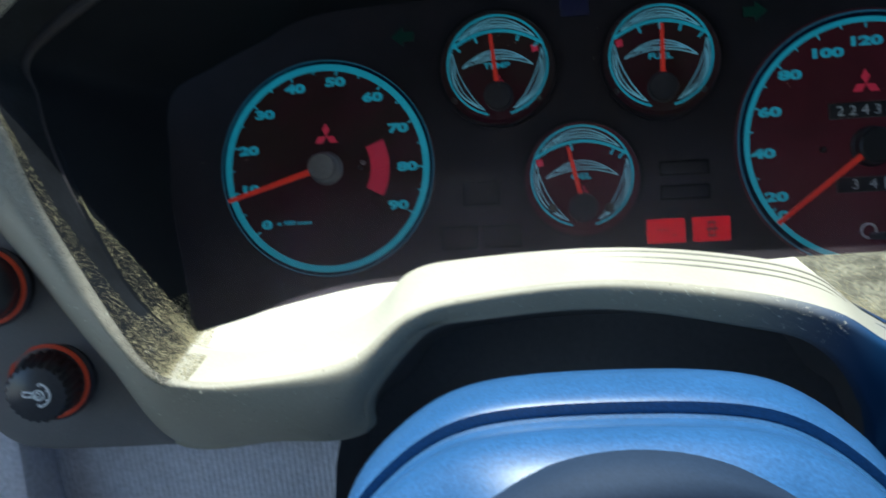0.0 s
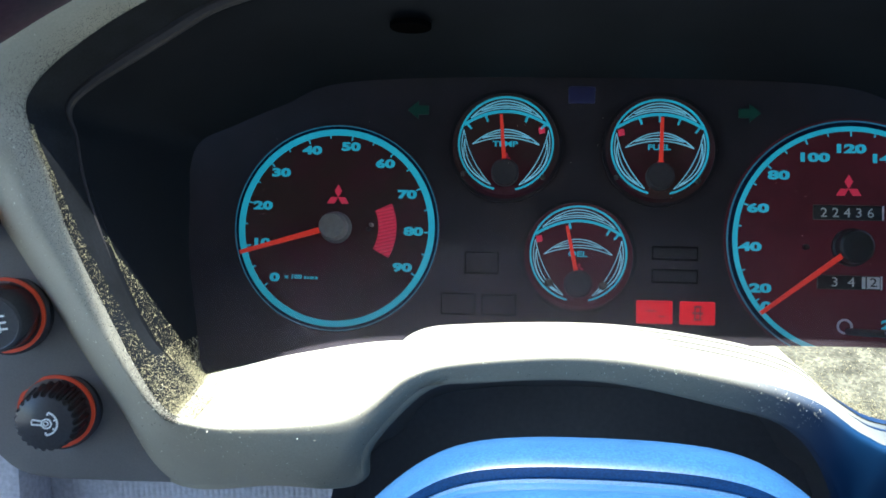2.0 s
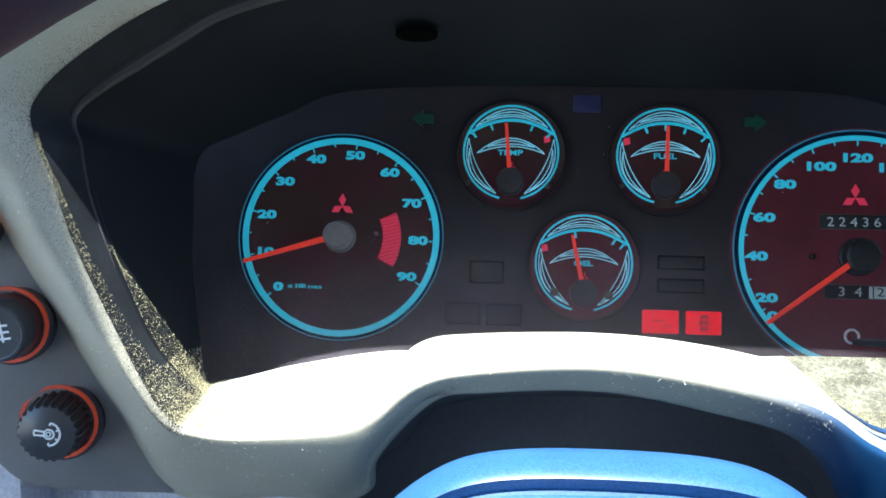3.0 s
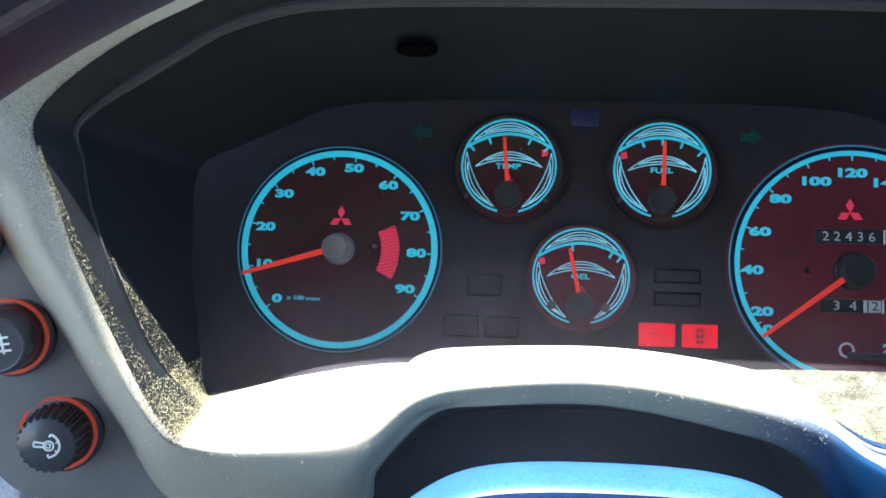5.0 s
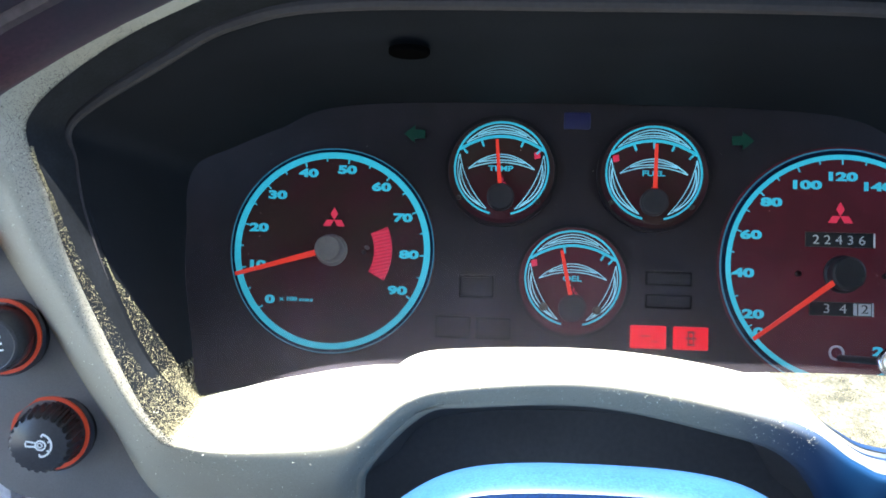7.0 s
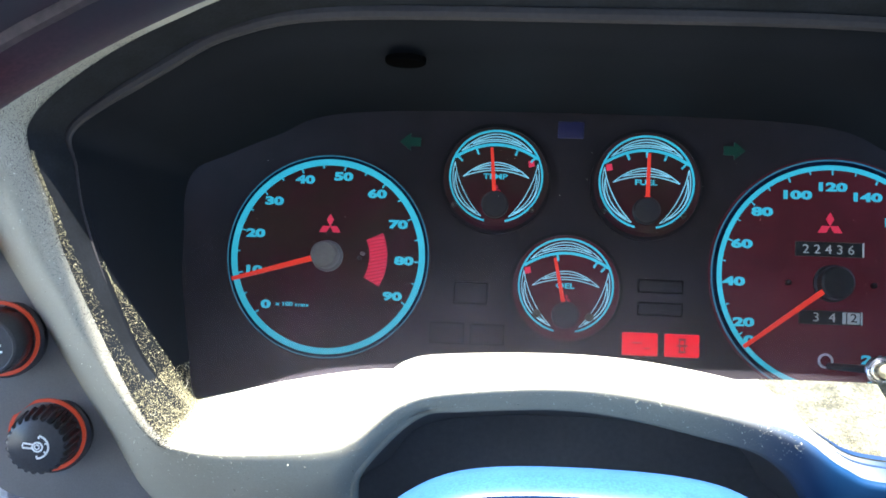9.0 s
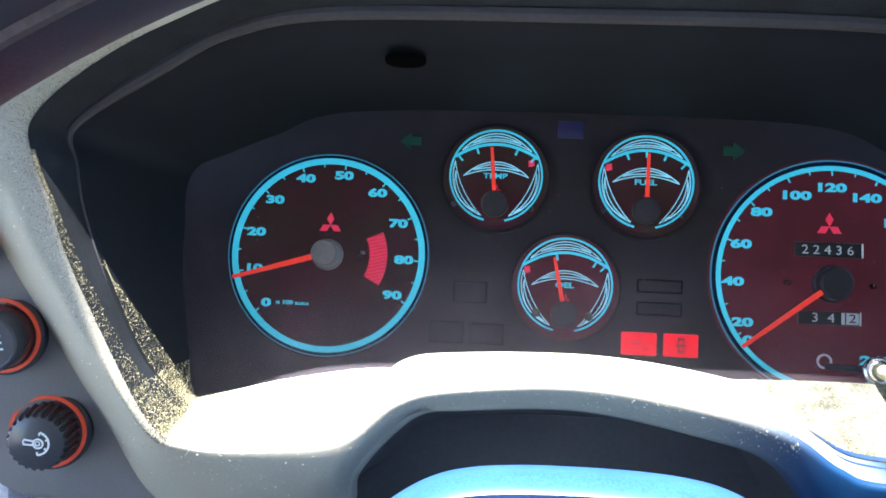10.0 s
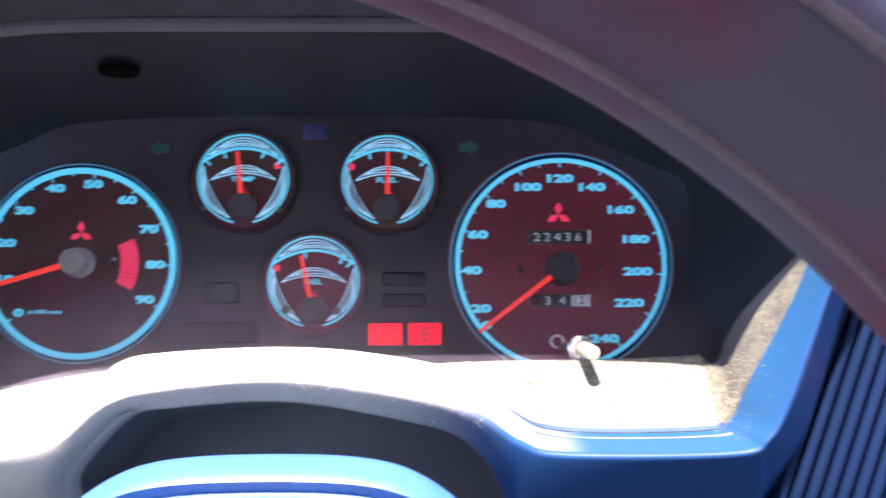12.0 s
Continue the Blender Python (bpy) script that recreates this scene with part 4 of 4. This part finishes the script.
loft(bm, [hoop(y, top, wide) for y, top, wide in (
    (-0.10, -0.1247, 0.90), (-0.137, -0.0902, 0.96), (-0.1425, -0.0812, 0.99), (-0.146, -0.0793, 1.0), (-0.149, -0.0784, 1.0), (-0.152, -0.0785, 1.0), (-0.156, -0.0792, 1.0),
    (-0.160, -0.0805, 1.0), (-0.164, -0.0825, 0.997), (-0.1665, -0.0842, 0.996), (-0.1672, -0.0851, 0.995), (-0.1666, -0.0863, 0.994), (-0.1650, -0.0886, 0.993), (-0.1658, -0.0902, 0.992), (-0.1690, -0.0910, 0.990), (-0.175, -0.0905, 0.987),
    (-0.179, -0.0898, 0.983), (-0.183, -0.0892, 0.972), (-0.187, -0.0899, 0.95), (-0.191, -0.0922, 0.90), (-0.196, -0.0967, 0.82), (-0.202, -0.1047, 0.74), (-0.207, -0.1157, 0.68), (-0.209, -0.1317, 0.64))], closed=False)
part("shroud", bm, SHROUD, column, "rounded upper shroud with a soft groove across it")
bm = bmesh.new()
turned(bm, [(0.060, -0.178), (0.0655, -0.191), (0.068, -0.1925), (0.0695, -0.195), (0.0690, -0.200), (0.066, -0.205), (0.056, -0.210), (0.054, -0.26)], 0.1215, -0.1622, 80)
part("collar", bm, COLLAR, column, "dark round collar")

# ---- steering wheel ----
wheel = thing("steering_wheel", pose(0.1173, -0.3668, -0.1388), "dark grey leather steering wheel with burgundy blots", "steering wheel")
bm = bmesh.new()
loft(bm, [[((0.1702 + 0.0160 * math.cos(b)) * math.cos(a), 0.016 * math.sin(b), (0.1702 + 0.0160 * math.cos(b)) * math.sin(a)) for b in [2 * math.pi * k / 24 for k in range(24)]] for a in [2 * math.pi * i / 128 for i in range(129)]])
part("rim", bm, LEATHER, wheel, "leather rim")
# Two raised brown strips stand for the highlights along the rim.
for b in (205, 283):
    r, y = 0.1702 + 0.0158 * math.cos(radians(b)), 0.0158 * math.sin(radians(b))
    bm = bmesh.new()
    loft(bm, [[((r + 0.0013 * math.cos(c)) * math.cos(a), y + 0.0009 * math.sin(c), (r + 0.0013 * math.cos(c)) * math.sin(a)) for c in [2 * math.pi * k / 8 for k in range(8)]] for a in [2 * math.pi * i / 128 for i in range(129)]])
    part("seam", bm, RIM_GLINT, wheel, "brown strip standing for a highlight on the rim")
bm = bmesh.new()
turned(bm, [(0.045, 0.10), (0.06, 0.03), (0.07, 0.012), (0.066, 0.0), (0.02, -0.006)], n=48)
part("hub", bm, PANEL, wheel)
for a in (180, 0, 270):
    bm = box(bmesh.new(), 0.05, 0.19, 0.004, 0.016, -0.018, 0.018, 0.004)
    bm.transform(pose(0, 0, 0, 0, -a, 0))
    part("spoke", bm, PANEL, wheel)

# ---- air vent at the dashboard's end ----
vent = thing("air_vent", pose(-0.1865, -0.086, -0.098, 11, 0, 0) @ Matrix.Scale(1.1, 4), "dark air vent with pale edged level slats", "air vent")
for x0, x1, z0, z1 in ((-0.042, 0.0345, 0.032, 0.035), (-0.042, 0.0345, -0.052, -0.047), (-0.042, -0.037, -0.047, 0.032), (0.033, 0.0345, -0.047, 0.032)):
    part("frame", box(bmesh.new(), x0, x1, -0.004, 0.010, z0, z1, 0.001), HOOD, vent)
part("duct", box(bmesh.new(), -0.037, 0.033, 0.0045, 0.008, -0.047, 0.032), DRUM, vent, "black duct behind the slats")
for k in range(8):
    bm = box(bmesh.new(), -0.037, 0.033, -0.006, 0.006, -0.0011, 0.0011, 0.0006)
    bm.transform(pose(0, -0.002, 0.027 - 0.0098 * k, -25, 0, 0))
    part("slat", bm, SLAT, vent)

# ---- red button beyond the ribs ----
button = thing("red_button", pose(0.3660, -0.113, -0.068), "glossy red push button on the side plate", "button")
bm = bmesh.new()
turned(bm, [(0.0085, 0.001), (0.0085, -0.006), (0.0075, -0.0075), (0.0005, -0.008)], n=32)
part("cap", bm, HOTRED, button)

# ---- dust on the ledge, the recess walls and the bezel ----
def specks(count, pick, low, high):
    """Loose flakes strewn over the dashboard's skins."""
    rng = random.Random(count)
    verts, faces = [], []
    for _ in range(count):
        p = Vector(pick(rng))
        r = low + (high - low) * rng.random() ** 3
        k = len(verts)
        turn = Euler([rng.random() * 6.28 for _ in range(3)]).to_matrix()
        for c in ((1, 0, -0.4), (-0.6, 0.8, -0.4), (-0.6, -0.8, -0.4), (0, 0, 0.7)):
            verts.append(p + turn @ (Vector(c) * r))
        faces += [(k, k + 1, k + 2), (k, k + 1, k + 3), (k + 1, k + 2, k + 3), (k, k + 2, k + 3)]
    return verts, faces


SKIN = inner_rings + outer_rings[1:]


def on_skin(step, row):
    """A point of the lofted skin, by ring step and by row."""
    i, r = int(step), min(int(row), len(SKIN) - 2)
    u, v = step - i, row - r
    a, b = (Vector(SKIN[r][k % COUNT]) for k in (i, i + 1))
    c, d = (Vector(SKIN[r + 1][k % COUNT]) for k in (i, i + 1))
    return (a.lerp(b, u)).lerp(c.lerp(d, u), v)


def inner_row(f):
    """The row of the skin at a fraction of the way from the cover to the groove."""
    steps = (0, 0.35, 0.72, 0.86, 0.94, 0.97, 1.0)
    k = max(i for i in range(6) if steps[i] <= f)
    return k + (f - steps[k]) / (steps[k + 1] - steps[k])


def outer_row(f):
    """The row of the skin at a fraction of the way from the groove to the lip's edge."""
    steps = (0, 0.06, 0.5, 0.9, 1.0)
    k = max(i for i in range(4) if steps[i] <= f)
    return 6 + k + (f - steps[k]) / (steps[k + 1] - steps[k])


def left_wall(rng):
    if rng.random() < 0.45:
        s = 5.0 + 3.4 * rng.random() ** 1.6
        return on_skin(s * 8, inner_row(0.95 - 0.95 * rng.random() * min(1.0, (8.2 - s) / 2.9)))
    s = 4.9 + 5.3 * rng.random() ** 2.1
    return on_skin(s * 8, outer_row(0.999 - 0.80 * rng.random() * min(1.0, 0.12 + (9.2 - min(s, 9.2)) / 3.4)))


def beside_lip(rng):
    """Specks that thin out from the lip over the bezel."""
    i = int((5.0 + 5.0 * rng.random() ** 1.5) * 8)
    step = 0.9 * rng.random() ** 3.5 * (len(round_rings) - 1)
    r = int(step)
    return Vector(round_rings[r][i]).lerp(Vector(round_rings[r + 1][i + 1]), step - r) + Vector((0, -0.0001, 0))


def left_corner(rng):
    """Dust that thickens where the side of the recess meets the ledge."""
    return on_skin((5.4 + 1.3 * rng.random() ** 2.0) * 8, inner_row(rng.random()) if rng.random() < 0.6 else outer_row(rng.random()))


def on_cover(rng):
    """Specks on the outside of the clear cover."""
    x, z = rng.uniform(-0.045, 0.29), -0.045 + 0.1 * rng.random() ** 1.5
    return x, tilt_y(z) - 0.0008, z


def shaded_lip(rng):
    """Dark specks by the lip, grime and painted-in shade, flush with the bezel's skin."""
    i = int((5.3 + 7.5 * rng.random()) * 8)
    step = 0.36 * rng.random() ** 1.9 * (len(round_rings) - 1)
    r, v = int(step), rng.random()
    a, b = (Vector(round_rings[r + k][i]).lerp(Vector(round_rings[r + k][i + 1]), v) for k in (0, 1))
    return a.lerp(b, step - r)


def right_wall(rng):
    s = 30 - (5.2 + 4.0 * rng.random() ** 1.4)
    return on_skin(s * 8, (rng.uniform(6.0, 8.5) if rng.random() < 0.04 else inner_row(min(0.98, max(0.0, (30 - s - 5.3) / 3.4) + rng.random() ** 0.7))))


def right_ledge(rng):
    return on_skin((30 - rng.uniform(2.6, 5.3)) * 8, rng.uniform(0.0, 4.0))


def on_bezel(rng):
    s = rng.choice((rng.uniform(0, 12), rng.uniform(0, 10), rng.uniform(4, 10), 30 - rng.uniform(0, 2.2))) * 8
    i, v = int(s) % COUNT, s % 1.0
    r = rng.randrange(len(round_rings) - 1)
    a, b = (Vector(round_rings[r + k][i]).lerp(Vector(round_rings[r + k][(i + 1) % COUNT]), v) for k in (0, 1))
    return a.lerp(b, rng.random()) + Vector((0, -0.0001, 0))


for name, count, pick, low, high, words in (("wall_dust", 10000, left_wall, 0.00009, 0.00042, "pale dust and crumbs in the recess corner"), ("corner_dust", 9500, right_wall, 0.00008, 0.00036, "pale dust on the recess wall"),
                                            ("ledge_dust", 9000, right_ledge, 0.0001, 0.00042, "pale dust on the ledge below the speedometer"), ("lip_dust", 700, beside_lip, 0.00008, 0.00032, "fine dust thinning out over the bezel"), ("corner_lint", 9000, left_corner, 0.00010, 0.00042, "thick pale dust at the ledge corner"), ("cover_dust", 330, on_cover, 0.00005, 0.00024, "tiny pale specks on the clear cover"), ("lip_shade_specks", 15000, shaded_lip, 0.00008, 0.00024, "dark specks, grime and painted-in shade, thinning out over the bezel"), ("bezel_dust", 1600, on_bezel, 0.00011, 0.00036, "scattered dust specks on the bezel")):
    verts, faces = specks(count, pick, low, high)
    data = bpy.data.meshes.new(name)
    data.from_pydata([tuple(v) for v in verts], [], faces)
    data.materials.append({"lip_shade_specks": LIP_BLACK, "lip_dust": LINT, "cover_dust": LINT, "bezel_dust": LINT}.get(name, DUST))
    ob = new(name, data)
    ob.matrix_basis = DASH
    tagged(ob, words, "dust", "", "stuff")

# curled strands of lint caught in the dust
rng = random.Random(7)
bm = bmesh.new()
for _ in range(16):
    p = Vector(left_corner(rng)) + Vector((0.0006, -0.0008, 0.0004))
    heading, bend, line = rng.random() * 6.28, rng.uniform(-0.5, 0.5), []
    for k in range(12):
        line.append(p.copy())
        heading += bend
        p += Vector((math.cos(heading), -0.1 + 0.3 * rng.random(), math.sin(heading))) * 0.0004
    loft(bm, [[q + Vector((0.00006 * math.cos(a), 0.00005, 0.00006 * math.sin(a))) for a in (0.5, 2.6, 4.7)] for q in line])
solid("lint", bm, LINT, "pale curled strands of lint in the dusty corner", "lint", "stuff")

# ---- unseen cab round the driver and ground outside, added to shape the light ----
ROOF_SHADE_EDGE = -0.1622

def plain(name, x0, x1, y0, y1, z0, z1, label, mat=CABIN):
    bm = box(bmesh.new(), x0, x1, y0, y1, z0, z1)
    return solid(name, bm, mat, label, "cab wall", "structure", Matrix())


plain("cab_floor", -0.75, 1.25, -1.3, 0.7, 0.30, 0.35, "plain cab floor")
plain("wall_back", -0.75, 1.25, -1.35, -1.3, 0.30, 1.95, "plain cab rear wall")
# Unseen roof; its edge is skewed to lay the shadow line along the lip.
bm = bmesh.new()
bmesh.ops.create_cube(bm, size=1.0, matrix=Matrix.LocRotScale((0.25, -0.65, 1.975), None, (2.0, 1.3, 0.05)))
for v in bm.verts:
    if v.co.y > -0.5:
        v.co.y = ROOF_SHADE_EDGE + 0.058 * (v.co.x - 0.2)
solid("roof", bm, CABIN, "unseen cab roof, front edge slanted to shade the dashboard front", "roof", "structure", Matrix())
# Unseen pillar, added to keep the sun off the switch panel and bezel.
bm = bmesh.new()
loft(bm, [[(x + dx, y, z + dz) for dx, dz in ((-0.130, 0.02), (-0.056, 0.02), (-0.056, -0.02), (-0.130, -0.02))] for x, y, z in ((0.01, -0.20, 1.94), (-0.075, -0.09, 1.83), (-0.12, -0.03, 1.76), (-0.24, 0.16, 1.58), (-0.36, 0.60, 1.14))])
bmesh.ops.holes_fill(bm, edges=[e for e in bm.edges if e.is_boundary])
solid("pillar", bm, CABIN, "unseen pillar added to shade the switch panel and bezel", "pillar", "structure", Matrix())
# Unseen doors; sill heights set how much sky and ground bounce comes in.
plain("wall_left", -0.55, -0.50, -1.35, 0.7, 0.30, 0.98, "unseen cab door, sill set for the window light")
plain("wall_right", 1.25, 1.30, -1.35, 0.7, 0.30, 1.28, "unseen cab door, sill set for the window light")
plain("wall_front", -0.75, 1.25, 0.65, 0.70, 0.30, 1.15, "plain cab front below the windscreen")
# Unseen ground, kept pale to bounce sunlight up through the windows.
bm = bmesh.new()
bmesh.ops.create_grid(bm, x_segments=1, y_segments=1, size=400)
solid("ground", bm, PALE_GROUND, "unseen pale ground added to bounce light into the cab", "ground", "structure", Matrix())
